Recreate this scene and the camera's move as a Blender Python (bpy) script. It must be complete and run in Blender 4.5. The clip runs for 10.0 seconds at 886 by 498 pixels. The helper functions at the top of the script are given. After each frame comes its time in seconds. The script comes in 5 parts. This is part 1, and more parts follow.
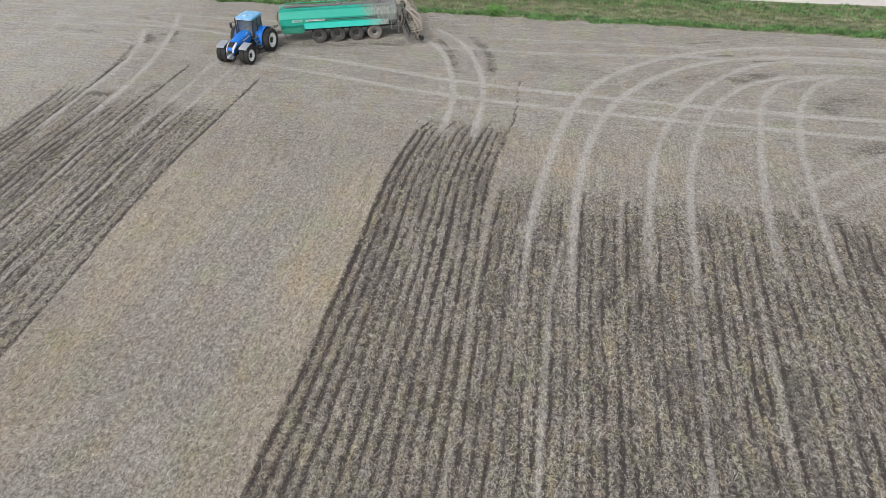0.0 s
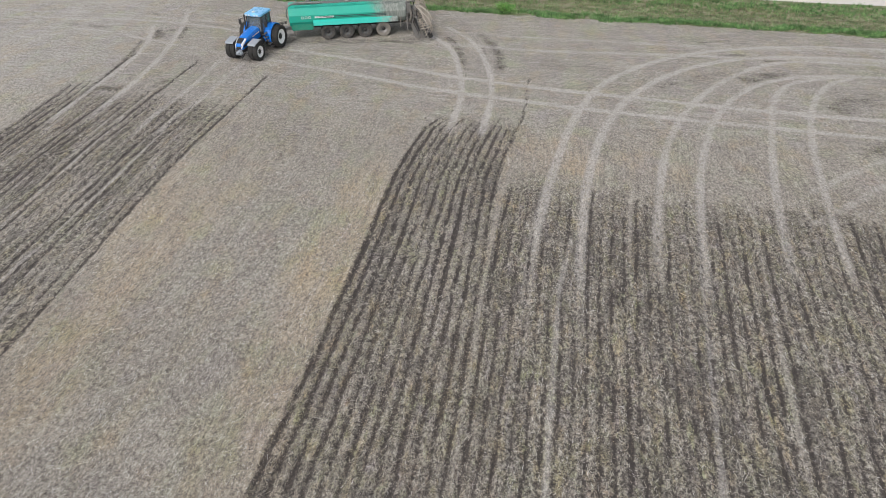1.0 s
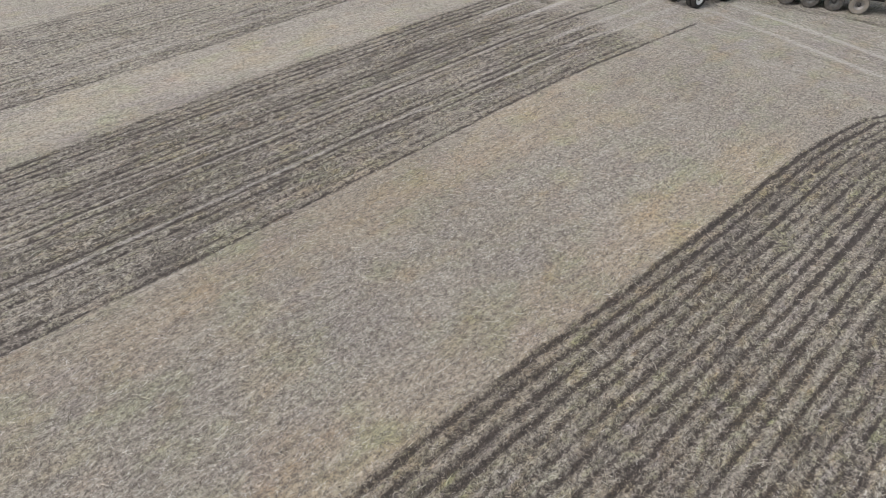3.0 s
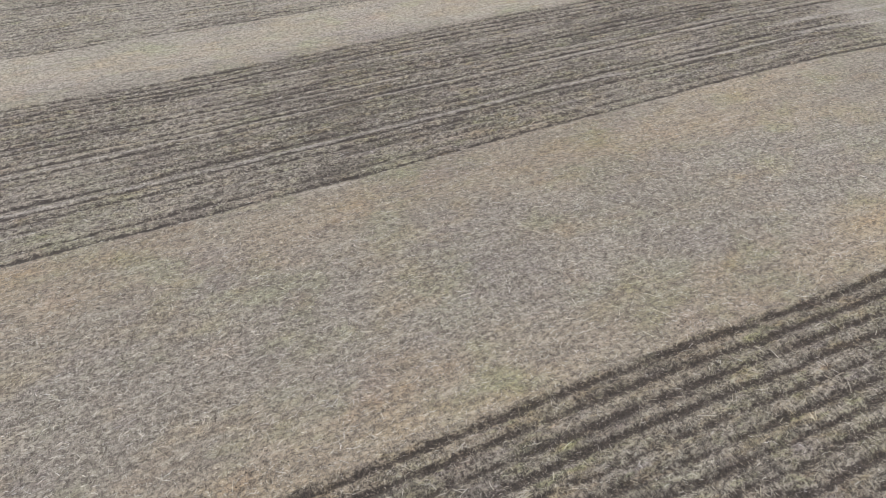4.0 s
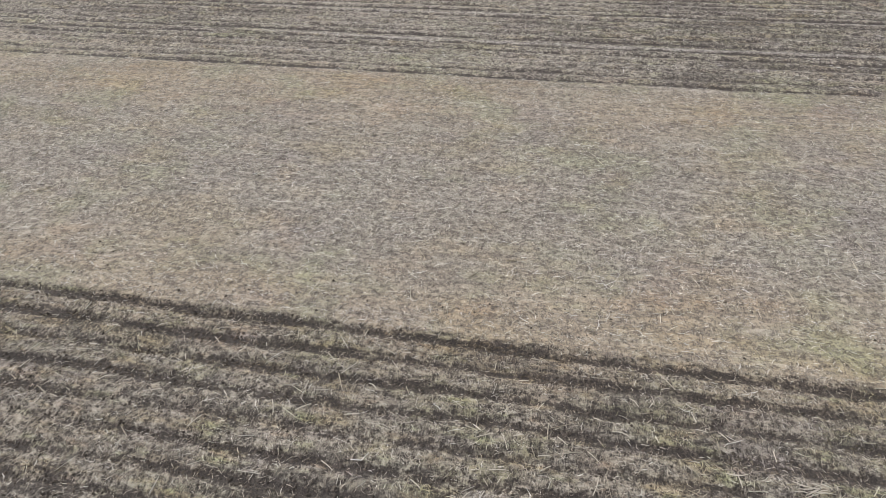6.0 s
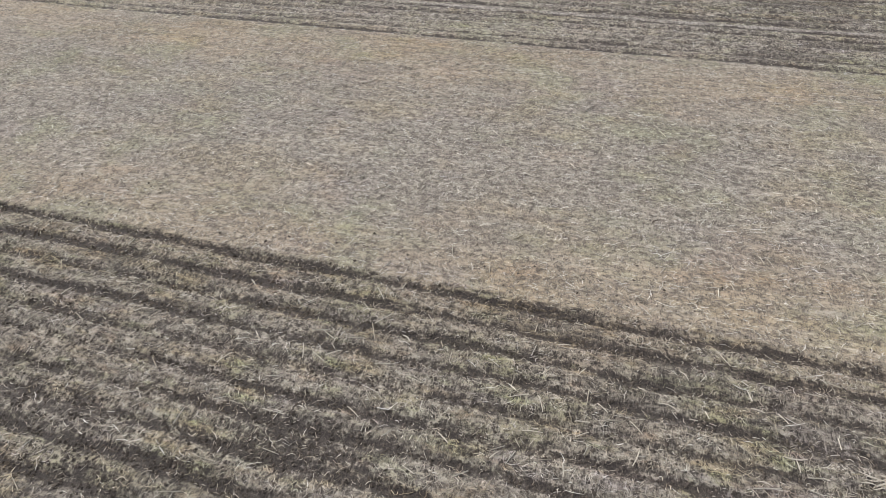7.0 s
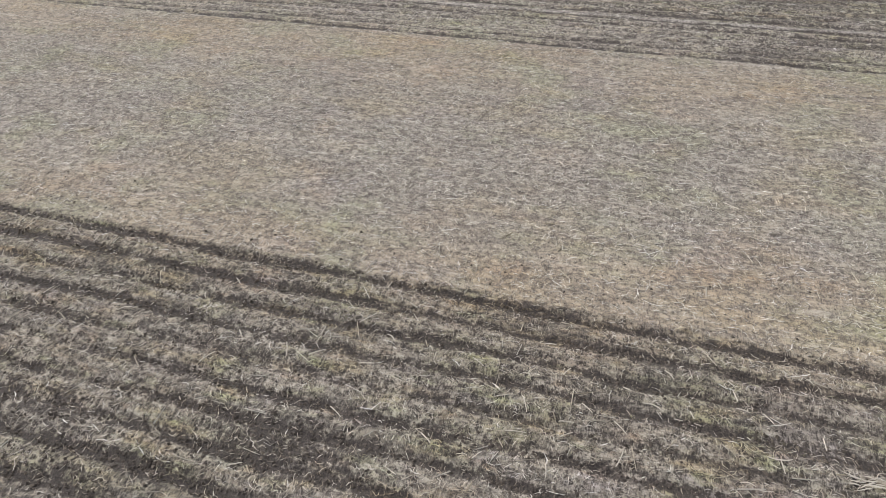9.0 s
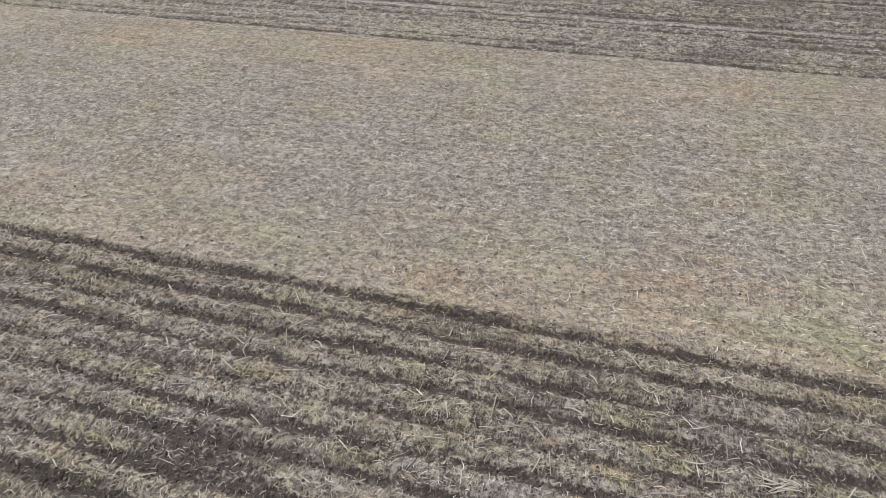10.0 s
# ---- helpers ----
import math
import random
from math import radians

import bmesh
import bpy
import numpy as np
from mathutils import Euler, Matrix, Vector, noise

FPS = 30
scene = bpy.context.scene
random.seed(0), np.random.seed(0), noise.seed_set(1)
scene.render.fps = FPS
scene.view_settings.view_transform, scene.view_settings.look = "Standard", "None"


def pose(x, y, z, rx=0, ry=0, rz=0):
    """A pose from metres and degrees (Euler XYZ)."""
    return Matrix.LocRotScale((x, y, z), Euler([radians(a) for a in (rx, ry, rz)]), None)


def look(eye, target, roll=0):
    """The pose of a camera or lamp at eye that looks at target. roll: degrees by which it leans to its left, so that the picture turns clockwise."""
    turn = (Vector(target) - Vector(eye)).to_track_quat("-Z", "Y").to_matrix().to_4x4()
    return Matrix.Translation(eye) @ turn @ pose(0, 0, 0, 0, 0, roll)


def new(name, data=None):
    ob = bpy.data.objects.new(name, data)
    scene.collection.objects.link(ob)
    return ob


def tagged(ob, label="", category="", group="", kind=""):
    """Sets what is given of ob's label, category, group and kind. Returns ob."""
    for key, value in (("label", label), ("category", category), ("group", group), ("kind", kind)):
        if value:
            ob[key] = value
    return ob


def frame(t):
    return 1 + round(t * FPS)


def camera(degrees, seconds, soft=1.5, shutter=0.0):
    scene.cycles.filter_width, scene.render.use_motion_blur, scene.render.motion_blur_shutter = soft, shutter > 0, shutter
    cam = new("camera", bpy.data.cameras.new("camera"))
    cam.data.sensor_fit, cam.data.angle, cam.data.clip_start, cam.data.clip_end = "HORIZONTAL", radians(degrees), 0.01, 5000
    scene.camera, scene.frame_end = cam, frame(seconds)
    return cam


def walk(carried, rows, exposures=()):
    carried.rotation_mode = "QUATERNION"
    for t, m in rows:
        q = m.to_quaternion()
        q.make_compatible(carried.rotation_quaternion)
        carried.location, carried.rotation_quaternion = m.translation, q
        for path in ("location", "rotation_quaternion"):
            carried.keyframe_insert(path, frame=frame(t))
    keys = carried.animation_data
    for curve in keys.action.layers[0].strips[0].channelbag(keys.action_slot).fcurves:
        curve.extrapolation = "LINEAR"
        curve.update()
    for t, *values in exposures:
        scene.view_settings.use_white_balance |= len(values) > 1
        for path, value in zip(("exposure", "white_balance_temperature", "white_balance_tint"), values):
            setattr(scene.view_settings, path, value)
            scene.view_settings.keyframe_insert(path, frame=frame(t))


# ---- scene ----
# ---- camera ----
cam = camera(70.48, 10.0, soft=0.8)


def aim(x, y, z, yaw, pitch, roll):
    """Pose of the flying camera: turned by yaw, nodding by pitch, leaning by roll."""
    return pose(x, y, z, 90 + pitch, 0, yaw) @ pose(0, 0, 0, 0, 0, roll)


PATH = [
    (0.0, 0.000, 0.000, 23.743, 8.29, -38.71, -0.18),
    (0.5, -0.119, -0.009, 23.704, 8.49, -38.69, -0.10),
    (1.0, -0.144, -0.011, 23.484, 8.94, -38.71, -0.06),
    (1.5, -0.192, 0.032, 22.834, 13.35, -38.78, -0.12),
    (2.0, -0.175, 0.210, 21.603, 22.97, -38.95, -0.35),
    (2.5, -0.179, 0.377, 20.159, 36.69, -39.03, -0.54),
    (2.7, -0.123, 0.467, 19.787, 41.60, -39.31, -0.74),
    (3.8, -0.175, 0.616, 16.446, 62.52, -39.23, -0.91),
    (4.0, -0.190, 0.637, 15.953, 66.41, -39.28, -1.04),
    (4.5, -0.222, 0.626, 14.772, 76.08, -39.61, -1.17),
    (5.0, -0.215, 0.562, 13.474, 85.70, -39.69, -1.43),
    (5.5, -0.209, 0.558, 12.236, 94.25, -39.73, -1.67),
    (6.0, -0.212, 0.594, 11.176, 102.12, -39.83, -1.90),
    (6.2, -0.187, 0.584, 10.776, 105.12, -39.84, -1.85),
    (7.3, -0.118, 0.762, 9.985, 108.10, -40.12, -1.98),
    (7.5, -0.118, 0.762, 9.985, 108.10, -40.12, -1.98),
    (8.0, -0.155, 0.830, 9.970, 108.02, -40.11, -1.94),
    (8.5, -0.203, 0.875, 9.954, 108.04, -40.19, -1.96),
    (9.0, -0.274, 0.978, 9.940, 107.86, -40.22, -1.81),
    (9.5, -0.487, 1.526, 9.910, 107.82, -40.17, -1.82),
    (10.0, -0.751, 2.227, 9.937, 106.75, -40.20, -1.55),
]
walk(cam, [(t, aim(*p)) for t, *p in PATH], exposures=[(0.0, 0.13, 6330, 10), (2.7, 0.15, 6420, 11), (5.0, 0.22, 6550, 11), (7.5, 0.30, 6520, 11), (10.0, 0.30, 6470, 12)])

# ---- world and light: bright overcast ----
world = bpy.data.worlds.new("overcast_sky")
scene.world = world
world.use_nodes = True
wt = world.node_tree
wt.nodes.clear()
sky = wt.nodes.new("ShaderNodeTexSky")
sky.sky_type, sky.sun_disc = "NISHITA", False
sky.sun_elevation, sky.sun_rotation = radians(48), radians(200)
sky.air_density, sky.dust_density = 1.0, 3.0
grey = wt.nodes.new("ShaderNodeHueSaturation")
grey.inputs["Saturation"].default_value = 0.3
bg = wt.nodes.new("ShaderNodeBackground")
bg.inputs["Strength"].default_value = 0.14
wout = wt.nodes.new("ShaderNodeOutputWorld")
wt.links.new(sky.outputs[0], grey.inputs["Color"])
wt.links.new(grey.outputs[0], bg.inputs["Color"])
wt.links.new(bg.outputs[0], wout.inputs["Surface"])
sun = new("sun", bpy.data.lights.new("sun", "SUN"))
sun.data.energy, sun.data.angle, sun.data.color = 1.3, radians(25), (1.0, 0.95, 0.88)
sun.matrix_world = look((-20, -55, 64), (0, 0, 0))


# ---- materials ----
class Nodes:
    """Small builder for node materials."""

    def __init__(self, name):
        self.mat = bpy.data.materials.new(name)
        self.mat.use_nodes = True
        self.t = self.mat.node_tree
        self.t.nodes.clear()
        self.coord = self.n("ShaderNodeTexCoord")
        self.bsdf = self.n("ShaderNodeBsdfPrincipled")
        out = self.n("ShaderNodeOutputMaterial")
        self.link(self.bsdf.outputs[0], out.inputs["Surface"])

    def n(self, kind):
        return self.t.nodes.new(kind)

    def link(self, a, b):
        self.t.links.new(a, b)

    def put(self, socket, value):
        if hasattr(value, "is_linked"):
            self.link(value, socket)
        else:
            socket.default_value = value

    def mapped(self, scale=(1, 1, 1), turn=0.0, shift=(0, 0, 0)):
        m = self.n("ShaderNodeMapping")
        self.link(self.coord.outputs["Object"], m.inputs["Vector"])
        m.inputs["Scale"].default_value = scale
        m.inputs["Rotation"].default_value = (0, 0, radians(turn))
        m.inputs["Location"].default_value = shift
        return m.outputs[0]

    def noise(self, scale, detail=3.0, rough=0.55, vector=None, warp=0.0):
        x = self.n("ShaderNodeTexNoise")
        x.inputs["Scale"].default_value = scale
        x.inputs["Detail"].default_value = detail
        x.inputs["Roughness"].default_value = rough
        x.inputs["Distortion"].default_value = warp
        self.link(vector if vector is not None else self.coord.outputs["Object"], x.inputs["Vector"])
        return x.outputs[0]

    def math(self, op, a, b=0.0, c=0.0, clamp=False):
        x = self.n("ShaderNodeMath")
        x.operation, x.use_clamp = op, clamp
        for i, v in enumerate((a, b, c)):
            self.put(x.inputs[i], v)
        return x.outputs[0]

    def fit(self, v, lo, hi, to_lo=0.0, to_hi=1.0):
        x = self.n("ShaderNodeMapRange")
        x.interpolation_type = "SMOOTHSTEP"
        for i, value in enumerate((v, lo, hi, to_lo, to_hi)):
            self.put(x.inputs[i], value)
        return x.outputs[0]

    def mix(self, fac, a, b, blend="MIX"):
        x = self.n("ShaderNodeMix")
        x.data_type, x.blend_type = "RGBA", blend
        self.put(x.inputs[0], fac)
        for i, v in ((6, a), (7, b)):
            self.put(x.inputs[i], v if hasattr(v, "is_linked") or len(v) == 4 else (*v, 1))
        return x.outputs[2]

    def ramp(self, fac, stops):
        x = self.n("ShaderNodeValToRGB")
        e = x.color_ramp.elements
        while len(e) < len(stops):
            e.new(0.5)
        for el, (p, c) in zip(e, stops):
            el.position, el.color = p, (*c, 1)
        self.put(x.inputs[0], fac)
        return x.outputs[0]

    def attribute(self, name):
        x = self.n("ShaderNodeAttribute")
        x.attribute_name = name
        return x.outputs["Fac"]

    def bump(self, height, strength=0.4, distance=0.02):
        x = self.n("ShaderNodeBump")
        x.inputs["Strength"].default_value = strength
        x.inputs["Distance"].default_value = distance
        self.link(height, x.inputs["Height"])
        self.link(x.outputs[0], self.bsdf.inputs["Normal"])

    def done(self, color, rough=0.9, metal=0.0, specular=None):
        self.put(self.bsdf.inputs["Base Color"], color if hasattr(color, "is_linked") or len(color) == 4 else (*color, 1))
        self.put(self.bsdf.inputs["Roughness"], rough)
        self.put(self.bsdf.inputs["Metallic"], metal)
        if specular is not None:
            self.put(self.bsdf.inputs["Specular IOR Level"], specular)
        return self.mat


def weathered(m, color, rows, gain=1.0):
    """Tints of weathering on residue: ochre, olive, mauve-grey and rust, in drifts along the rows; rows: 0 open strip, 1 stirred rows."""
    for stretch, fine_stretch, turn, shift, lo, hi, tint, share in (
            ((0.42, 0.2), (1.9, 0.55), 6, (3, 57, 0), 0.50, 0.66, (1.03, 0.985, 0.87), 0.8),
            ((0.36, 0.26), (2.2, 0.7), -9, (31, 17, 0), 0.53, 0.68, (0.94, 1.0, 0.85), 0.8),
            ((0.5, 0.2), (1.7, 0.45), 3, (71, 8, 0), 0.51, 0.66, (0.95, 0.94, 1.0), 0.8),
            ((0.6, 0.4), (2.6, 1.0), 20, (13, 90, 0), 0.54, 0.70, (1.04, 0.95, 0.88), 0.7)):
        broad = m.noise(1.0, 4, 0.62, m.mapped((*stretch, 1), turn, shift))
        close = m.noise(1.0, 4, 0.66, m.mapped((*fine_stretch, 1), turn, shift))
        mixed = m.n("ShaderNodeMix")
        m.put(mixed.inputs[0], rows if hasattr(rows, "is_linked") else 0.35 + 0.4 * rows)
        m.put(mixed.inputs[2], broad)
        m.put(mixed.inputs[3], close)
        color = m.mix(m.math("MULTIPLY", m.fit(mixed.outputs[0], lo, hi), share), color, tuple(1 + (v - 1) * gain for v in tint), "MULTIPLY")
    # lighter and darker clumps, a hand's width across
    clump = m.noise(1.0, 3, 0.6, m.mapped((7.5, 4.0, 1), 14, (2, 6, 0)), 0.8)
    shade = m.mix(m.fit(clump, 0.36, 0.64), (0.82, 0.82, 0.825), (1.15, 1.15, 1.145))
    color = m.mix(1.0, color, shade, "MULTIPLY")
    return color


def field_soil():
    """Stubble field: dry residue, worked soil, wet injection slots, rolled wheel tracks, verge turf."""
    m = Nodes("field_soil")
    slot, worked, track = m.attribute("slot"), m.attribute("worked"), m.attribute("track")
    turf, chaff, soak = m.attribute("turf"), m.attribute("chaff"), m.attribute("soak")
    # a mat of short fibres lying in several directions, at two sizes
    fibres = None
    for k, (turn, fx, fy) in enumerate(((18, 9, 52), (78, 8, 46), (137, 9, 56), (50, 4.5, 24), (112, 4, 20), (165, 4.5, 26))):
        v = m.noise(1.0, 2.0, 0.55, m.mapped((fx, fy, 1), turn, (k * 7.3, k * 3.1, 0)), 0.6)
        fibres = v if fibres is None else m.math("MAXIMUM", fibres, v)
    fine = m.noise(30, 5, 0.7)
    grit = m.noise(12, 6, 0.8)
    mid = m.noise(4.5, 5, 0.62)
    patch = m.noise(0.32, 5, 0.65, m.mapped((1, 0.45, 1), 4))
    hue = m.noise(0.22, 4, 0.6, m.mapped((1.6, 0.5, 1), -6, (31, 17, 0)))
    olive = m.noise(0.3, 5, 0.65, m.mapped((1, 0.7, 1), 12, (3, 57, 0)))
    rust = m.noise(0.7, 4, 0.6, m.mapped((1, 0.8, 1), 40, (13, 5, 0)))
    relief = m.math("ADD", m.math("MULTIPLY", fibres, 0.9), m.math("ADD", m.math("MULTIPLY", fine, 0.6), m.math("ADD", m.math("MULTIPLY", grit, 0.85), m.math("MULTIPLY", m.noise(6.5, 6, 0.78), 0.8))))
    relief = m.math("ADD", relief, m.math("MULTIPLY", m.noise(2.6, 5, 0.72), 0.42))
    # clumps of matted leaves, a hand's width across
    clump = m.noise(1.0, 3, 0.6, m.mapped((7.5, 4.0, 1), 14, (2, 6, 0)), 0.8)
    # dry residue of last year's crop over dark soil
    tone = m.mix(m.fit(patch, 0.34, 0.66), (0.365, 0.332, 0.289), (0.43, 0.395, 0.345))
    tone = m.mix(m.fit(m.math("ADD", m.math("MULTIPLY", chaff, 0.36), hue), 0.56, 0.95), tone, (0.452, 0.385, 0.302))
    tone = m.mix(m.math("MULTIPLY", m.fit(olive, 0.50, 0.66), 0.7), tone, (0.38, 0.385, 0.28))
    tone = m.mix(m.math("MULTIPLY", m.fit(rust, 0.54, 0.72), 0.5), tone, (0.43, 0.35, 0.275))
    # drifts of residue along the old crop rows, across them on the headland
    sep = m.n("ShaderNodeSeparateXYZ")
    m.link(m.coord.outputs["Object"], sep.inputs[0])
    lengthwise = m.noise(1.0, 4, 0.62, m.mapped((3.6, 0.34, 1), 1, (5, 5, 0)), 0.5)
    crosswise = m.noise(1.0, 4, 0.62, m.mapped((0.3, 2.6, 1), 3, (8, 1, 0)), 0.5)
    head = m.fit(sep.outputs[1], 43, 48)
    drift = m.math("ADD", m.math("MULTIPLY", lengthwise, m.math("SUBTRACT", 1.0, head)), m.math("MULTIPLY", crosswise, head))
    tone = m.mix(m.math("MULTIPLY", m.fit(drift, 0.48, 0.33), m.fit(head, 0, 1, 0.42, 0.28)), tone, (0.285, 0.262, 0.24))
    tone = m.mix(m.math("MULTIPLY", m.fit(drift, 0.54, 0.68), 0.42), tone, (0.54, 0.505, 0.455))
    relief = m.math("ADD", relief, m.math("MULTIPLY", m.math("SUBTRACT", drift, 0.5), 0.22))
    bare = m.fit(m.math("ADD", chaff, m.math("MULTIPLY", m.math("SUBTRACT", patch, 0.5), 1.6)), 0.75, 0.0)
    bare = m.math("MULTIPLY", bare, m.math("SUBTRACT", 1.0, head))
    tone = m.mix(m.math("MULTIPLY", bare, 0.3), tone, (0.50, 0.475, 0.44))
    # thinner cover between the further passes, its backlit brightness put into the tone
    paled = m.math("MULTIPLY", m.fit(sep.outputs[0], -40.6, -42.2), m.math("SUBTRACT", 1.0, head))
    tone = m.mix(m.math("MULTIPLY", m.math("MULTIPLY", m.fit(sep.outputs[0], -34, -46), head), 0.3), tone, (0.60, 0.575, 0.53))
    tone = m.mix(m.math("MULTIPLY", paled, 0.35), tone, (0.60, 0.575, 0.52))
    tone = m.mix(1.0, tone, m.mix(head, (1.012, 0.998, 0.97), (0.995, 1.005, 1.02)), "MULTIPLY")
    tone = weathered(m, tone, m.math("MULTIPLY", worked, 1.1, clamp=True))
    cover = m.fit(m.math("ADD", m.math("SUBTRACT", relief, m.math("MULTIPLY", bare, 0.045)), m.math("MULTIPLY", m.math("SUBTRACT", clump, 0.5), 0.45)), 1.62, 1.98)
    dry = m.mix(cover, (0.135, 0.119, 0.106), tone)
    # worked soil with residue mixed in
    weedy = m.noise(0.9, 4, 0.6, m.mapped((1, 0.6, 1), 25, (41, 8, 0)))
    tilled_base = m.mix(m.math("MULTIPLY", m.fit(weedy, 0.50, 0.66), 0.7), tone, (0.42, 0.40, 0.25))
    tilled_base = m.mix(m.math("MULTIPLY", m.fit(weedy, 0.47, 0.32), 0.6), tilled_base, (0.41, 0.335, 0.265))
    tilled_base = weathered(m, tilled_base, 1.0, 1.3)
    tilled_tone = m.mix(1.0, m.mix(0.88, (0.10, 0.088, 0.08), tilled_base), (1.0, 1.0, 0.985), "MULTIPLY")
    earth = m.mix(m.fit(m.math("ADD", relief, m.math("MULTIPLY", m.math("SUBTRACT", clump, 0.5), 0.5)), 1.70, 2.07), (0.055, 0.048, 0.044), tilled_tone)
    # the palest fibres lie on top of the mat
    strands = m.fit(fibres, 0.655, 0.74)
    dry = m.mix(m.math("MULTIPLY", strands, 0.34), dry, (0.66, 0.62, 0.55))
    earth = m.mix(m.math("MULTIPLY", strands, 0.42), earth, (0.56, 0.52, 0.43))
    w = m.fit(m.math("ADD", worked, m.math("MULTIPLY", m.math("SUBTRACT", mid, 0.5), 0.9)), 0.25, 0.75)
    color = m.mix(w, dry, earth)
    # blotches of damp slurry over the worked rows
    damp = m.noise(0.75, 5, 0.7, m.mapped((1.2, 0.4, 1), 0, (9, 2, 0)))
    damp = m.math("MULTIPLY", m.math("MULTIPLY", m.fit(m.math("ADD", damp, m.math("MULTIPLY", m.math("SUBTRACT", grit, 0.5), 0.35)), 0.49, 0.68), w), 0.45)
    soaked = m.fit(m.math("ADD", soak, m.math("MULTIPLY", m.math("SUBTRACT", m.math("ADD", m.math("MULTIPLY", mid, 0.6), m.math("MULTIPLY", grit, 0.4)), 0.5), 2.0)), 0.3, 0.95, 0.0, 0.75)
    damp = m.math("MAXIMUM", damp, soaked)
    color = m.mix(damp, color, m.mix(m.fit(relief, 1.66, 2.2), (0.045, 0.039, 0.036), (0.21, 0.19, 0.17)))
    # rolled tracks: pale, crushed
    rolled = m.mix(m.fit(relief, 1.58, 2.05), (0.29, 0.268, 0.245), (0.56, 0.525, 0.49))
    rolled = m.mix(1.0, rolled, m.mix(m.fit(clump, 0.36, 0.64), (0.80, 0.80, 0.80), (1.14, 1.13, 1.12)), "MULTIPLY")
    t = m.math("MULTIPLY", m.fit(m.math("ADD", track, m.math("MULTIPLY", m.math("SUBTRACT", grit, 0.5), 0.6)), 0.12, 0.85), 0.88)
    color = m.mix(t, color, rolled)
    # wet slots left by the injector tines
    wet = m.mix(m.fit(fine, 0.35, 0.65), (0.028, 0.024, 0.023), (0.08, 0.067, 0.061))
    ragged = m.math("ADD", slot, m.math("MULTIPLY", m.math("SUBTRACT", m.math("ADD", m.math("MULTIPLY", m.noise(9.5, 5, 0.72), 0.65), m.math("MULTIPLY", fine, 0.35)), 0.5), 2.8))
    broken = m.noise(1.0, 3, 0.6, m.mapped((4.5, 2.0, 1), 0, (5, 83, 0)), 0.6)
    ragged = m.math("ADD", ragged, m.math("MULTIPLY", m.math("SUBTRACT", broken, 0.5), 2.0))
    s = m.fit(ragged, 0.24, 0.70, 0.0, 0.92)
    color = m.mix(s, color, wet)
    # turf ground under the verge grass
    grass = m.mix(m.fit(fine, 0.35, 0.65), (0.06, 0.10, 0.035), (0.19, 0.21, 0.10))
    grass = m.mix(m.math("MULTIPLY", m.fit(m.noise(1.0, 5, 0.65, m.mapped((0.5, 1.1, 1), 2)), 0.46, 0.62), 0.8), grass, (0.30, 0.265, 0.19))
    color = m.mix(m.fit(m.math("ADD", turf, m.math("MULTIPLY", m.math("SUBTRACT", mid, 0.5), 0.6)), 0.35, 0.65), color, grass)
    m.bump(relief, 0.55, 0.05)
    return m.done(color, m.fit(s, 0, 1, 0.95, 0.72), 0.0, 0.25)


def plain(name, color, rough=0.5, metal=0.0, grain=0.12, scale=6.0, dust=0.0, bump=0.05):
    """Painted or moulded surface with slight wear and field dust."""
    m = Nodes(name)
    a = m.noise(scale, 5, 0.6)
    b = m.noise(scale * 9, 4, 0.6)
    dark = tuple(c * (1 - grain) for c in color)
    lite = tuple(min(1, c * (1 + grain)) for c in color)
    c = m.mix(a, dark, lite)
    if dust:
        c = m.mix(m.math("MULTIPLY", m.fit(m.math("ADD", a, m.math("MULTIPLY", b, 0.35)), 0.5, 0.9), dust), c, (0.25, 0.215, 0.175))
    m.bump(b, bump, 0.01)
    return m.done(c, m.fit(a, 0.3, 0.7, max(0.02, rough - 0.08), min(1, rough + 0.1)), metal)


def straw_mat(name, stops, rough=0.7, mottled=False, clumpy=0.0):
    m = Nodes(name)
    g = m.n("ShaderNodeNewGeometry")
    c = m.ramp(g.outputs["Random Per Island"], stops)
    c = m.mix(m.math("MULTIPLY", m.noise(60, 3), 0.35), c, (0.16, 0.135, 0.11))
    c = weathered(m, c, 1.0 if mottled else 0.0, 2.1 if mottled else 1.2)
    if clumpy:
        stand = m.noise(1.0, 4, 0.65, m.mapped((0.7, 1.1, 1), 8, (4, 4, 0)))
        c = m.mix(1.0, c, m.mix(m.fit(stand, 0.36, 0.64), (1 - clumpy,) * 3, (1 + clumpy * 0.8,) * 3), "MULTIPLY")
    if mottled:
        # soil clinging to residue that the tines have stirred
        soil = m.fit(m.noise(1.6, 6, 0.72, m.mapped((1.2, 0.6, 1), 0, (7, 33, 0))), 0.50, 0.64)
        c = m.mix(m.math("MULTIPLY", soil, 0.7), c, (0.45, 0.45, 0.45), "MULTIPLY")
    return m.done(c, rough, 0.0, 0.3)


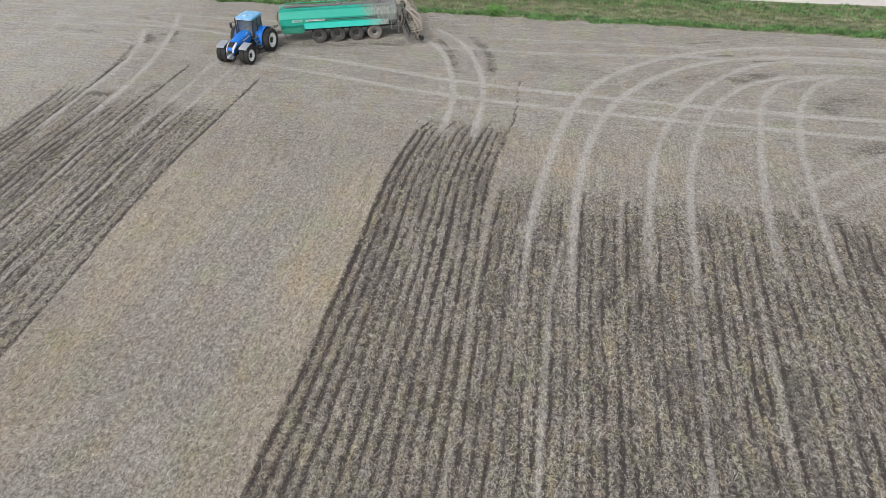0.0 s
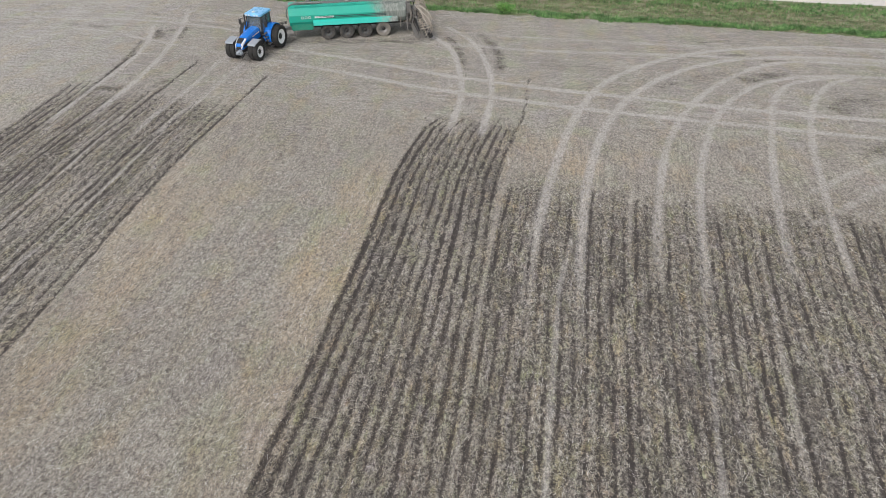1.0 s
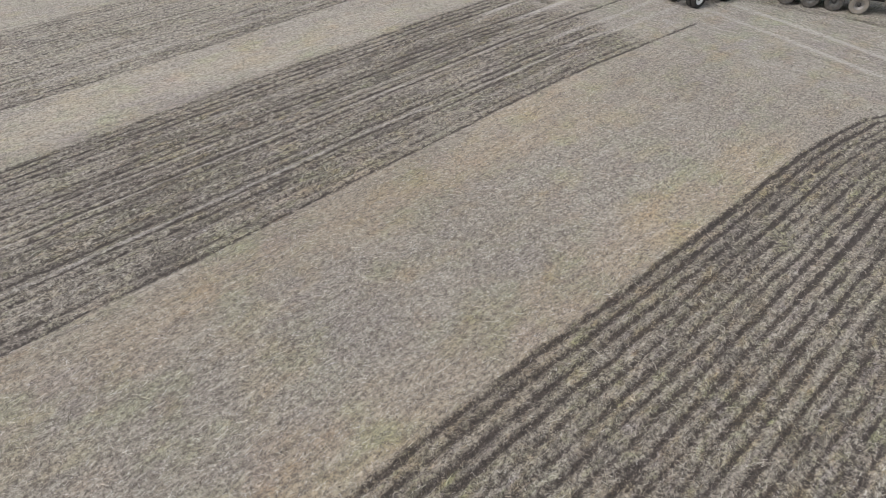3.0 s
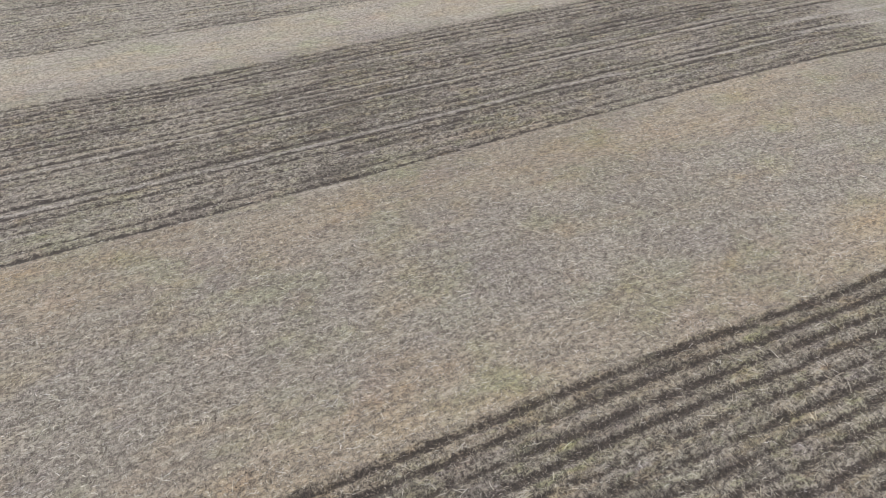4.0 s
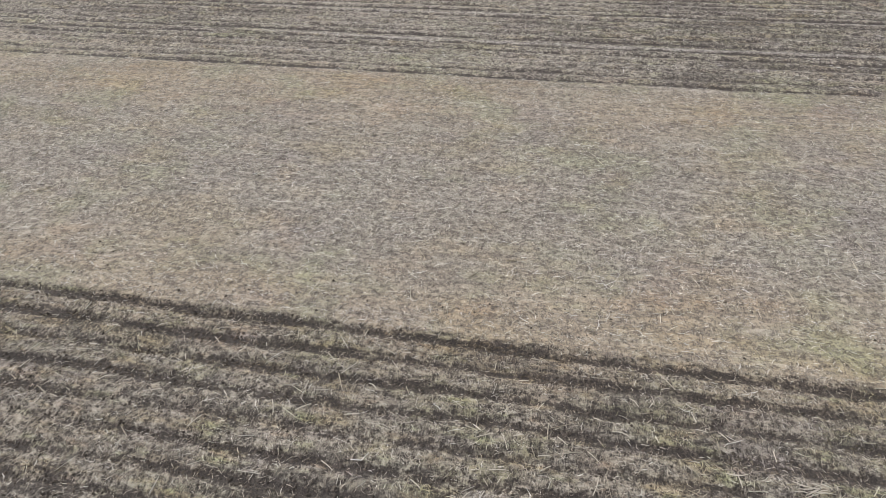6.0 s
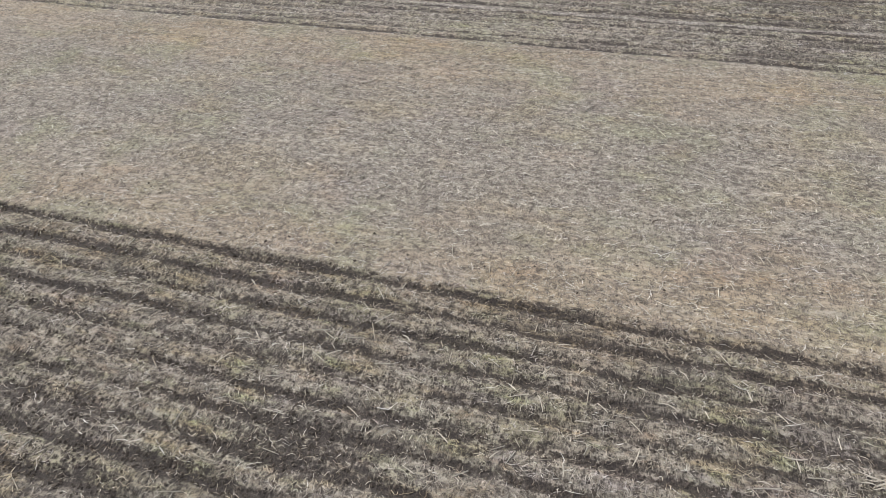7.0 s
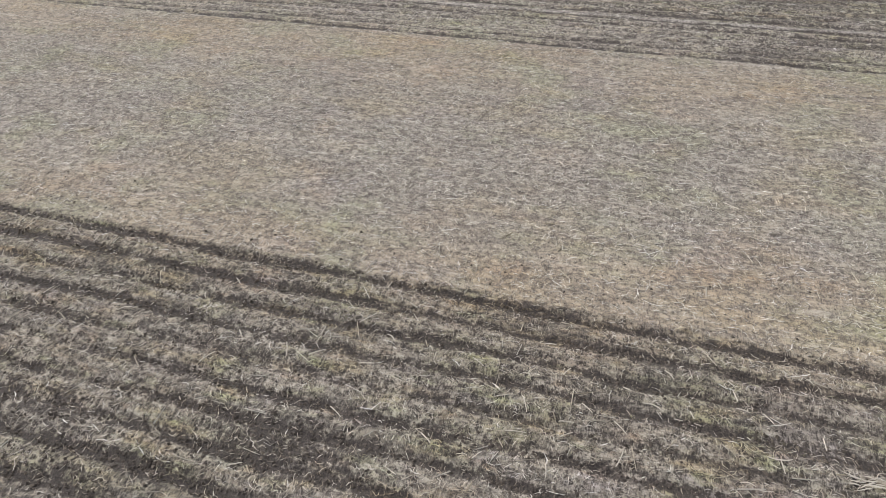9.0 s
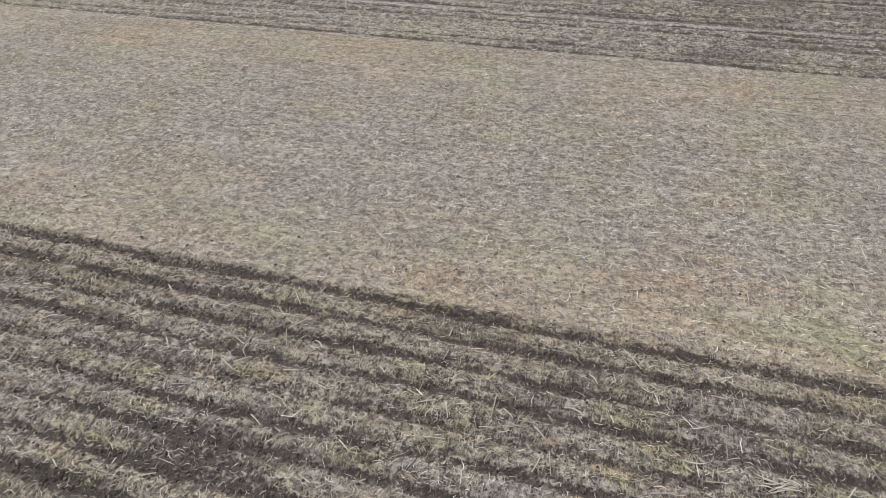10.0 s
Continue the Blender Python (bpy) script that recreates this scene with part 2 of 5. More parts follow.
SOIL = field_soil()
STRAW = straw_mat("dry_straw", ((0, (0.10, 0.085, 0.072)), (0.3, (0.24, 0.21, 0.175)), (0.6, (0.37, 0.33, 0.275)), (0.78, (0.50, 0.455, 0.385)), (0.88, (0.70, 0.66, 0.57)), (1, (0.84, 0.81, 0.74))))
HEADSTRAW = straw_mat("trodden_straw", ((0, (0.11, 0.095, 0.08)), (0.35, (0.26, 0.23, 0.19)), (0.75, (0.44, 0.40, 0.34)), (0.9, (0.60, 0.56, 0.49)), (1, (0.78, 0.75, 0.69))))
RIDGESTRAW = straw_mat("stirred_straw", ((0, (0.13, 0.112, 0.094)), (0.3, (0.32, 0.28, 0.225)), (0.6, (0.47, 0.42, 0.345)), (0.8, (0.58, 0.53, 0.445)), (1, (0.76, 0.73, 0.66))), 0.7, True)
STALK = straw_mat("bleached_stalk", ((0, (0.40, 0.35, 0.26)), (0.5, (0.60, 0.55, 0.45)), (1, (0.78, 0.74, 0.66))))
BLEACHED = plain("bleached_stem", (0.60, 0.555, 0.475), 0.7, 0, 0.2, 14, 0.25, 0.2)
CLOD = straw_mat("soil_clod", ((0, (0.05, 0.042, 0.037)), (0.5, (0.10, 0.085, 0.073)), (1, (0.17, 0.145, 0.12))), 0.95)
PALESTRAW = straw_mat("pale_straw", ((0, (0.54, 0.51, 0.45)), (0.5, (0.72, 0.69, 0.63)), (1, (0.88, 0.87, 0.83))))
GREEN = straw_mat("verge_grass", ((0, (0.06, 0.17, 0.05)), (0.4, (0.12, 0.30, 0.085)), (0.8, (0.20, 0.40, 0.125)), (1, (0.37, 0.47, 0.23))), clumpy=0.45)
DRYGRASS = straw_mat("dry_verge_grass", ((0, (0.19, 0.18, 0.095)), (0.5, (0.34, 0.32, 0.20)), (1, (0.54, 0.49, 0.38))), clumpy=0.4)
LEAF = straw_mat("shrub_leaf", ((0, (0.08, 0.26, 0.04)), (0.5, (0.15, 0.40, 0.07)), (1, (0.27, 0.52, 0.13))))
GRAVEL = plain("pale_gravel", (0.62, 0.575, 0.54), 0.95, 0, 0.10, 1.5, 0, 0.4)


# ---- the field ----
def smooth_noise(x, y, seed):
    """Value noise on a unit lattice, 0 to 1."""
    x, y = np.asarray(x, float), np.asarray(y, float)
    xi, yi = np.floor(x).astype(int), np.floor(y).astype(int)
    fx, fy = x - xi, y - yi
    fx, fy = fx * fx * (3 - 2 * fx), fy * fy * (3 - 2 * fy)

    def lattice(i, j):
        v = np.sin(i * 127.1 + j * 311.7 + seed * 74.7) * 43758.5453
        return v - np.floor(v)

    a, b = lattice(xi, yi), lattice(xi + 1, yi)
    c, d = lattice(xi, yi + 1), lattice(xi + 1, yi + 1)
    return (a * (1 - fx) + b * fx) * (1 - fy) + (c * (1 - fx) + d * fx) * fy


def spread(v, lo, hi):
    u = np.clip((v - lo) / (hi - lo), 0, 1)
    return u * u * (3 - 2 * u)


# Passes of the injector, each 12 tines wide: left edge and right edge along y, end of the rows, wetness, seed.
PASSES = [
    # fresh pass beside the unworked strip
    dict(y=(-40, 10, 25, 37, 40, 44, 47, 54, 58), left=(-9.97, -9.95, -9.5, -9.25, -8.98, -8.4, -7.0, -4.0, -3.6),
         right=(-2.36, -2.3, -2.3, -2.28, -2.05, -1.5, -0.95, -0.75, -1.15), end=47.3, tails={11: 57.0}, wet=1.0, fresh=0.68, seed=1, n=12),
    # older passes
    dict(y=(-40, 10, 30, 36, 42), left=(-1.75, -1.7, -1.45, -1.2, -0.6), right=(4.4, 5.0, 6.0, 6.4, 7.2), end=41.0, tails={11: 41.5, 10: 42.5}, wet=0.9, fresh=0.98, seed=2, n=12),
    dict(y=(-40, 10, 30, 36, 42), left=(3.5, 5.6, 6.65, 7.1, 8.0), right=(8.0, 11.6, 13.5, 14.1, 15), end=40.0, tails={0: 42, 1: 42.5}, wet=0.9, fresh=0.95, seed=3, n=12),
    dict(y=(-40, 10, 30, 36, 42), left=(9.0, 12.2, 14.1, 14.8, 15.6), right=(14, 19.0, 21.6, 22.4, 23.2), end=41.0, tails={}, wet=0.92, fresh=0.88, seed=4, n=12),
    dict(y=(-40, 10, 30, 36, 42), left=(14.5, 19.6, 22.2, 23.0, 24), right=(20, 27.0, 29.6, 30.4, 31.2), end=41.0, tails={}, wet=0.92, fresh=0.88, seed=5, n=12),
    # two passes across the unworked strip
    dict(y=(-40, 0, 20, 36, 45, 53), left=(-31.9, -32.2, -32.6, -33.1, -32.7, -32.3), right=(-24.45, -24.55, -25.0, -25.5, -24.95, -24.3),
         end=47.6, tails={11: 53.2, 0: 55.0}, wet=0.9, fresh=0.57, seed=6, n=12),
    dict(y=(-40, 0, 20, 36, 45, 53), left=(-39.3, -39.6, -40.6, -41.0, -40.9, -41.6), right=(-32.6, -32.9, -33.3, -33.8, -33.4, -33.0),
         end=48.2, tails={3: 56.0, 0: 48.6, 1: 49.0, 2: 49.2}, wet=0.9, fresh=0.57, seed=7, n=12),
    # two passes further off
    dict(y=(-40, 10, 36, 50), left=(-55.6, -56.2, -57.6, -58.0), right=(-48.0, -48.3, -50.0, -50.6), end=49, tails={}, wet=0.7, fresh=0.48, seed=8, n=12),
    dict(y=(-40, 10, 36, 50), left=(-63.3, -63.8, -65.8, -66.2), right=(-56.3, -56.9, -58.3, -58.7), end=49, tails={}, wet=0.7, fresh=0.48, seed=9, n=12),
]
# Wheel tracks rolled into the headland: centre line, width, strength.
TRACKS = [
    (((-6.5, 42.5), (-6.48, 44.3), (-6.42, 46.3), (-6.38, 50.6), (-7.2, 55.3), (-8.7, 60.7), (-11.5, 64.0)), 0.85, 0.75),
    (((-4.0, 42.5), (-3.95, 44.3), (-3.86, 46.1), (-3.75, 50.9), (-4.7, 57.0), (-7.0, 63.3), (-10.0, 66.5)), 0.85, 0.75),
    (((0.3, 18), (0.5, 29.5), (1.2, 35.7), (2.1, 41.9), (3.4, 48.6), (5.7, 54.6), (8.5, 58.1), (13.1, 62.2), (20.2, 65.4), (30, 67.0), (60, 67)), 0.95, 0.8),
    (((3.2, 20), (3.4, 29.9), (3.8, 36.0), (4.6, 42.2), (6.1, 48.0), (8.1, 52.5), (11.5, 57.2), (16.1, 61.0), (22.4, 63.5), (33, 64), (60, 63)), 0.95, 0.8),
    (((7.7, 24), (7.9, 30.5), (8.7, 36.7), (9.8, 43.0), (11.5, 48.2), (13.6, 52.7), (17.0, 57.4), (20.8, 61.2), (26, 62.9), (60, 62)), 0.85, 0.72),
    (((10.4, 24), (10.6, 30.9), (11.4, 37.1), (12.2, 41.7), (14.0, 48.1), (16.1, 52.5), (19.3, 56.5), (23.8, 59), (30, 59.8), (60, 59)), 0.85, 0.72),
    (((15.2, 28), (15.7, 32.7), (16.6, 39.2), (18.7, 48.7), (20.2, 54.2), (22.5, 57.5), (27, 59)), 0.8, 0.7),
    (((18.5, 28), (18.9, 32.6), (19.9, 39.7), (21.0, 46.3), (22.7, 52.4), (25.3, 57.3), (28, 58.9)), 0.8, 0.7),
    (((-34, 60), (-23.2, 57.7), (-15.7, 56.1), (-7.9, 54.0), (-0.5, 52.7), (4.4, 52.2), (10, 51.7), (16.3, 51.1), (25, 50.7), (60, 50.5)), 0.95, 0.8),
    (((-34, 57), (-24.2, 54.8), (-15.4, 52.6), (-8, 50.8), (-2.3, 50.0), (2.4, 49.3), (7, 48.8), (15.8, 48.2), (26, 47.5), (60, 47)), 0.95, 0.8),
    (((-14, 65.5), (-3.4, 64.8), (10.8, 64.9), (19, 64.6), (34.9, 66.7), (60, 67.5)), 1.0, 0.5),
    (((-14, 62.4), (-6, 61.6), (-0.4, 61.2), (10.6, 62.0), (23.9, 62.9), (31.6, 63.4), (60, 65)), 1.2, 0.6),
    (((60, 62), (26.9, 45.3), (22.1, 41.5), (19.1, 38.9)), 0.9, 0.52),
    (((60, 58), (25.6, 42.0), (21.3, 37.8), (18, 35)), 0.9, 0.48),
    (((-38.3, 38), (-38.6, 42.8), (-38.8, 47.3), (-38.7, 51.2), (-39.0, 54.6), (-39.6, 57.6), (-41.5, 62.0)), 0.8, 0.72),
    (((-35.6, 38), (-35.7, 46.6), (-35.9, 50.3), (-36.5, 55.0), (-37.6, 59.5), (-38.4, 62.8), (-40, 67)), 0.8, 0.75),
    (((-28.9, 38), (-28.9, 42.8), (-28.3, 45.5), (-28.0, 52.8), (-27.6, 57)), 0.8, 0.55),
    (((-30.8, 38), (-30.7, 44.0), (-30.2, 48.7), (-30.4, 53.8), (-29.6, 58.5)), 0.8, 0.6),
    (((-90, 61), (-59.9, 62.3), (-50.6, 63.6), (-40.5, 63.7), (-33.5, 62.6), (-27, 61)), 0.8, 0.62),
    (((-90, 63.4), (-61.5, 64.4), (-51.5, 65.2), (-40.9, 64.9), (-30, 64)), 0.7, 0.5),
    (((-90, 68.5), (-63, 68.5), (-48.8, 68.4), (-32.8, 66.7), (-20, 67)), 0.8, 0.5),
    (((-53, 48), (-52.4, 52.6), (-50.7, 58.0), (-49.5, 60.5), (-44.7, 59.7), (-40.1, 58.3), (-31, 55.9), (-24.6, 54)), 0.8, 0.5),
    (((1.7, 6), (1.8, 14), (1.95, 18), (2.05, 22), (2.3, 27.5), (2.9, 31)), 0.5, 0.52),
    (((8.3, 8), (8.95, 15.2), (9.25, 18.5), (9.75, 23), (10.3, 29.5), (11, 34)), 0.5, 0.5),
    (((-28.4, -20), (-28.2, -7), (-28.3, 3), (-28.7, 15), (-29.0, 22), (-28.5, 30), (-28.6, 40)), 0.32, 0.6),
    (((-31.8, -20), (-31.6, -8), (-32.2, 4), (-32.4, 20), (-32.5, 30), (-33.0, 42)), 0.30, 0.55),
    (((-33.9, -20), (-34.0, 0), (-34.1, 11), (-33.8, 18), (-33.5, 30), (-34, 42)), 0.28, 0.5),
    (((-36.8, -20), (-37.0, 0), (-37.4, 20), (-37.9, 42)), 0.28, 0.45),
    (((-26.3, -20), (-26.5, 0), (-26.9, 18), (-27.2, 42)), 0.28, 0.4),
    (((-52.9, -10), (-53.2, 20), (-54.6, 44), (-53.5, 56), (-56, 64)), 0.8, 0.45),
    (((-50.7, -10), (-51.0, 20), (-52.2, 44), (-51.0, 56), (-52.5, 66)), 0.8, 0.45),
]

# Damp smears where the headland was turned on: centre line, width, strength.
SMEARS = [(((-29, 56.0), (-21, 57.9), (-13, 59.8)), 1.7, 0.32), (((-27, 60.0), (-19, 60.9), (-14.4, 61.9), (-10, 63.2)), 1.5, 0.5), (((-9.9, 64.0), (-8.3, 61.2), (-7.5, 58.6), (-7.0, 55.0)), 0.85, 0.58), (((-6.6, 65.6), (-4.6, 61.6), (-3.7, 58.6), (-3.3, 54.0)), 1.0, 0.55), (((-6.0, 62.0), (-5.3, 59.5), (-5.0, 57)), 0.6, 0.45),
    (((-0.5, 58.5), (5.5, 57.4), (9, 56)), 2.6, 0.34), (((13.7, 61.6), (20.3, 63.4)), 0.6, 0.6), (((17.9, 56.7), (23, 59.7)), 1.2, 0.6),
    (((21, 61.8), (24, 62.6)), 0.4, 0.6), (((15.4, 65.9), (19.5, 67.1)), 0.5, 0.55), (((10, 54), (15, 57), (19, 60)), 1.8, 0.36),
    (((-39.2, 46.1), (-36, 47.3)), 1.3, 0.65), (((-33.6, 47.5), (-33, 49.5)), 0.7, 0.5), (((-39.4, 58.5), (-38.8, 62.0)), 1.2, 0.45),
    (((-40.4, 61.6), (-39.2, 58.6)), 0.7, 0.6), (((-37.9, 62.4), (-36.7, 58.8)), 0.7, 0.55), (((-38.2, 64.1), (-34.3, 63.5), (-31.8, 62.8)), 0.5, 0.55),
    (((-40.5, 58.2), (-39.6, 54.3), (-39.1, 50)), 0.5, 0.55), (((-44.3, 66.6), (-42, 64.9)), 0.5, 0.4), (((-54, 61.6), (-49.2, 61.4), (-44.8, 60.7)), 0.9, 0.4), (((24, 52), (30, 56)), 2.6, 0.45), (((24, 44), (28, 47)), 2.2, 0.45), (((-60, 60), (-50, 61.8)), 1.0, 0.3)]


def along(points, x, y):
    """Distance from (x, y) to a smoothed line through the points, and how far along it is, 0 to 1."""
    p = np.array(points, float)
    for _ in range(3):
        q = np.empty((2 * len(p) - 2, 2))
        q[0::2], q[1::2] = p[:-1] * 0.75 + p[1:] * 0.25, p[:-1] * 0.25 + p[1:] * 0.75
        p = np.concatenate([p[:1], q, p[-1:]])
    best, where = np.full(x.shape, 1e9), np.zeros(x.shape)
    for i in range(len(p) - 1):
        a, d = p[i], p[i + 1] - p[i]
        f = np.clip(((x - a[0]) * d[0] + (y - a[1]) * d[1]) / max(d @ d, 1e-9), 0, 1)
        r = np.hypot(x - a[0] - f * d[0], y - a[1] - f * d[1])
        near = r < best
        best = np.where(near, r, best)
        where = np.where(near, (i + f) / (len(p) - 1), where)
    return best, where


def field_at(x, y):
    """Height and surface states of the ground at (x, y)."""
    slot, worked, track = np.zeros(x.shape), np.zeros(x.shape), np.zeros(x.shape)
    z = (smooth_noise(x / 9, y / 13, 3) - 0.5) * 0.06 + (smooth_noise(x / 0.8, y / 0.9, 5) - 0.5) * 0.025
    z = z + (smooth_noise(x / 0.22, y / 0.3, 6) - 0.5) * 0.02
    for p in PASSES:
        seed, n = p["seed"], p["n"]
        wob = (smooth_noise(y / 7, y * 0 + seed, 11) - 0.5) * 0.22 + (smooth_noise(y / 1.7, y * 0 + seed, 12) - 0.5) * 0.07
        if seed == 1:
            wob = wob * 0.45
        lo = np.interp(y, p["y"], p["left"]) + wob
        hi = np.interp(y, p["y"], p["right"]) + wob
        row = (x - lo) / (hi - lo) * (n - 1)
        k = np.clip(np.rint(row), 0, n - 1)
        pitch_m = (hi - lo) / (n - 1)
        off = (smooth_noise(k * 3.7, y / 2.3 + seed * 9, 13) - 0.5) * 0.14
        d = (row - k) * pitch_m - off
        ends = np.full(n, float(p["end"])) + np.array([math.sin(i * 2.3 + seed) * 0.7 for i in range(n)])
        for i, v in p["tails"].items():
            ends[i] = v
        fade_over = np.full(n, 10.0 if seed in (2, 3, 4, 5) else 4.5)
        if seed in (1, 6, 7):
            fade_over[list(p["tails"])] = 5.5 if seed == 1 else 2.4
        kk = k.astype(int)
        tail = 1 - spread(y, ends[kk] - fade_over[kk], ends[kk] + 0.2)
        strong = np.array([0.62 + 0.38 * abs(math.sin(i * 1.9 + seed * 2.7)) for i in range(n)])[kk]
        if seed > 5:
            strong = np.array([0.34 + 0.66 * abs(math.sin(i * 2.6 + seed * 1.3)) ** 1.4 for i in range(n)])[kk]
            strong = np.where((k == 0) | (k == n - 1), np.maximum(strong, 0.75), strong)
        if seed == 1:
            strong = np.array([1.0, 0.95, 0.72, 0.95, 0.6, 0.72, 0.68, 0.98, 1.0, 0.72, 0.8, 0.75])[kk]
        vary = 0.36 + 1.15 * smooth_noise(k * 5.1 + seed, y / 1.1, 14) * (0.4 + 1.1 * smooth_noise(k * 2.3, y / 5, 15))
        if seed == 1:
            vary = 0.55 + 0.9 * smooth_noise(k * 5.1 + seed, y / 1.1, 14) * (0.5 + smooth_noise(k * 2.3, y / 5, 15))
        elif seed > 5:
            vary = 0.72 + 0.5 * smooth_noise(k * 5.1 + seed, y / 2.2, 14)
        width = (0.08 if 1 < seed < 6 else 0.115) + 0.07 * smooth_noise(k * 1.7, y / 0.9 + seed, 16)
        cut = np.exp(-(d / width) ** 2) * tail
        slot = np.maximum(slot, np.clip(cut * strong * vary * p["wet"], 0, 1))
        shoulder = np.exp(-((np.abs(d) - 0.27) / 0.12) ** 2) * tail
        z = z - cut * 0.06 + shoulder * 0.016
        inside = spread(x, lo - 0.45, lo - 0.15) * (1 - spread(x, hi + 0.15, hi + 0.45))
        base_end = p["end"]
        fade = 1 - spread(y + (smooth_noise(x / 1.2, y / 1.2, 17) - 0.5) * 2, base_end - (4.0 if seed in (1, 6, 7) else 9.5), base_end + 0.8)
        worked = np.maximum(worked, inside * fade * p["fresh"] * (0.75 + 0.4 * smooth_noise(x / 2.5, y / 6, 18)))
        z = z + inside * fade * (smooth_noise(x / 0.16, y / 0.22, 19) - 0.5) * 0.035
    for points, width, strength in TRACKS:
        px = [q[0] for q in points]
        py = [q[1] for q in points]
        near = (x > min(px) - 3) & (x < max(px) + 3) & (y > min(py) - 3) & (y < max(py) + 3)
        if not near.any():
            continue
        r, f = along(points, x[near], y[near])
        v = (1 - spread(r, width * 0.12, width * 0.66)) * strength * spread(f, 0.0, 0.2)
        v = v * (0.75 + 0.4 * smooth_noise(x[near] / 1.3, y[near] / 1.3, 21))
        track[near] = np.maximum(track[near], v)
        z[near] -= 0.02 * v
    slot = 0.9 * slot * (1 - 0.6 * np.clip(track, 0, 1))
    # spilt slurry beside the slots
    for bx, by, br, bs in ((-5.5, -4.0, 0.75, 0.62), (-5.2, -2.8, 0.45, 0.55), (-5.05, -9.8, 0.4, 0.7), (-5.0, -8.6, 0.5, 0.6), (-6.3, -1.0, 0.3, 0.5), (-3.9, -7.4, 0.5, 0.5), (-4.4, 12.5, 0.6, 0.5), (5.5, 26.5, 0.7, 0.5), (4.6, 20, 0.8, 0.42)):
        slot = np.maximum(slot, bs * (1 - spread(np.hypot(x - bx, (y - by) * 0.5), br * 0.3, br * 1.3)))
    # damp smears where the headland was turned on
    for points, width, strength in SMEARS:
        r, f = along(points, x, y)
        worked = np.maximum(worked, (1 - spread(r, 0.0, width * 1.25)) * spread(f, 0, 0.15) * (1 - spread(f, 0.7, 1)) * strength * (0.55 + 1.1 * smooth_noise(x / 1.2, y / 0.4, 24)))
    turf = spread(y + (smooth_noise(x / 1.5, y, 23) - 0.5) * 0.7 + x * 0.036, 71.2, 71.8)
    z = z - 0.35 * spread(y, 72.0, 75.5) * (1 - spread(y, 76.5, 80.3)) + 0.12 * spread(y, 78.5, 80.6) * (1 - spread(y, 87.5, 90))
    chaff = np.exp(-((x + 11.0) / 1.9) ** 2) + 0.85 * np.exp(-((x + 22.6) / 2.9) ** 2) + 0.5 * np.exp(-((x + 44.5) / 3) ** 2)
    chaff = chaff * (1 - spread(y, 30, 46)) + 0.25 * smooth_noise(x / 3, y / 5, 25) + 1.3 * np.exp(-((x - 2.8) / 5.5) ** 2 - ((y - 41.0) / 2.8) ** 2) * smooth_noise(x / 2, y / 2, 27) * 1.4
    return z, slot, worked, track, turf, chaff


def soak_at(x, y, worked):
    """Patches along the worked rows where slurry has soaked the residue, 0 to 1."""
    v = 0.45 * smooth_noise(x / 0.6, y / 2.6, 41) + 0.3 * smooth_noise(x / 0.3, y / 0.8, 42) + 0.25 * smooth_noise(x / 2.3, y / 5.1, 43)
    v = v + 0.10 * np.exp(-((x + 8.3) / 2.2) ** 2 - ((y - 5.5) / 3.5) ** 2)
    v = v + 0.07 * spread(x, -3.0, -1.5) * (1 - spread(y, 22, 32))
    v = 0.72 * spread(v, 0.47, 0.70) * spread(worked, 0.3, 0.55) * (1 - spread(y, 38, 45))
    for points, width, strength in SMEARS:
        px, py = [q[0] for q in points], [q[1] for q in points]
        near = (x > min(px) - 3) & (x < max(px) + 3) & (y > min(py) - 3) & (y < max(py) + 3)
        if not near.any():
            continue
        r, f = along(points, x[near], y[near])
        streaks = 0.35 + 1.0 * smooth_noise(x[near] / 1.4, y[near] / 0.32, 44)
        v[near] = np.maximum(v[near], 1.2 * strength * streaks * spread(f, 0, 0.15) * (1 - spread(f, 0.7, 1)) * (1 - spread(r, 0.0, width * 1.25)))
    return v


def lines(*spans):
    """Grid lines: (from, to, step) one after another."""
    out = []
    for a, b, step in spans:
        out.extend(np.arange(a, b, step).tolist())
    return np.array(out + [spans[-1][1]])


gx = np.concatenate([[-2600, -900, -400, -200, -120, -90, -76], lines((-70, -66.5, 0.5), (-66.5, -48, 0.19), (-48, -42.5, 0.3), (-42.5, -24, 0.115),
                     (-24, -10.6, 0.22), (-10.6, -1.2, 0.07), (-1.2, 26, 0.125), (26, 46, 0.3)), [52, 62, 80, 120, 200, 400, 900, 2600]])
gy = np.concatenate([[-2600, -900, -400, -200, -110, -70, -50], lines((-42, -26, 0.6), (-26, 44, 0.24), (44, 74, 0.3), (74, 92, 0.6)), [96, 105, 130, 180, 300, 600, 1200, 2800]])
NX, NY = len(gx), len(gy)
mx, my = np.meshgrid(gx, gy)
mx, my = mx.ravel(), my.ravel()
z, slot, worked, track, turf, chaff = field_at(mx, my)
soak = soak_at(mx, my, worked)
far_off = (np.abs(mx) > 75) | (my < -42) | (my > 92)
z = np.where(far_off, 0.0, z)
idx = np.arange(NX * NY).reshape(NY, NX)
quads = np.stack([idx[:-1, :-1], idx[:-1, 1:], idx[1:, 1:], idx[1:, :-1]], -1).reshape(-1, 4)


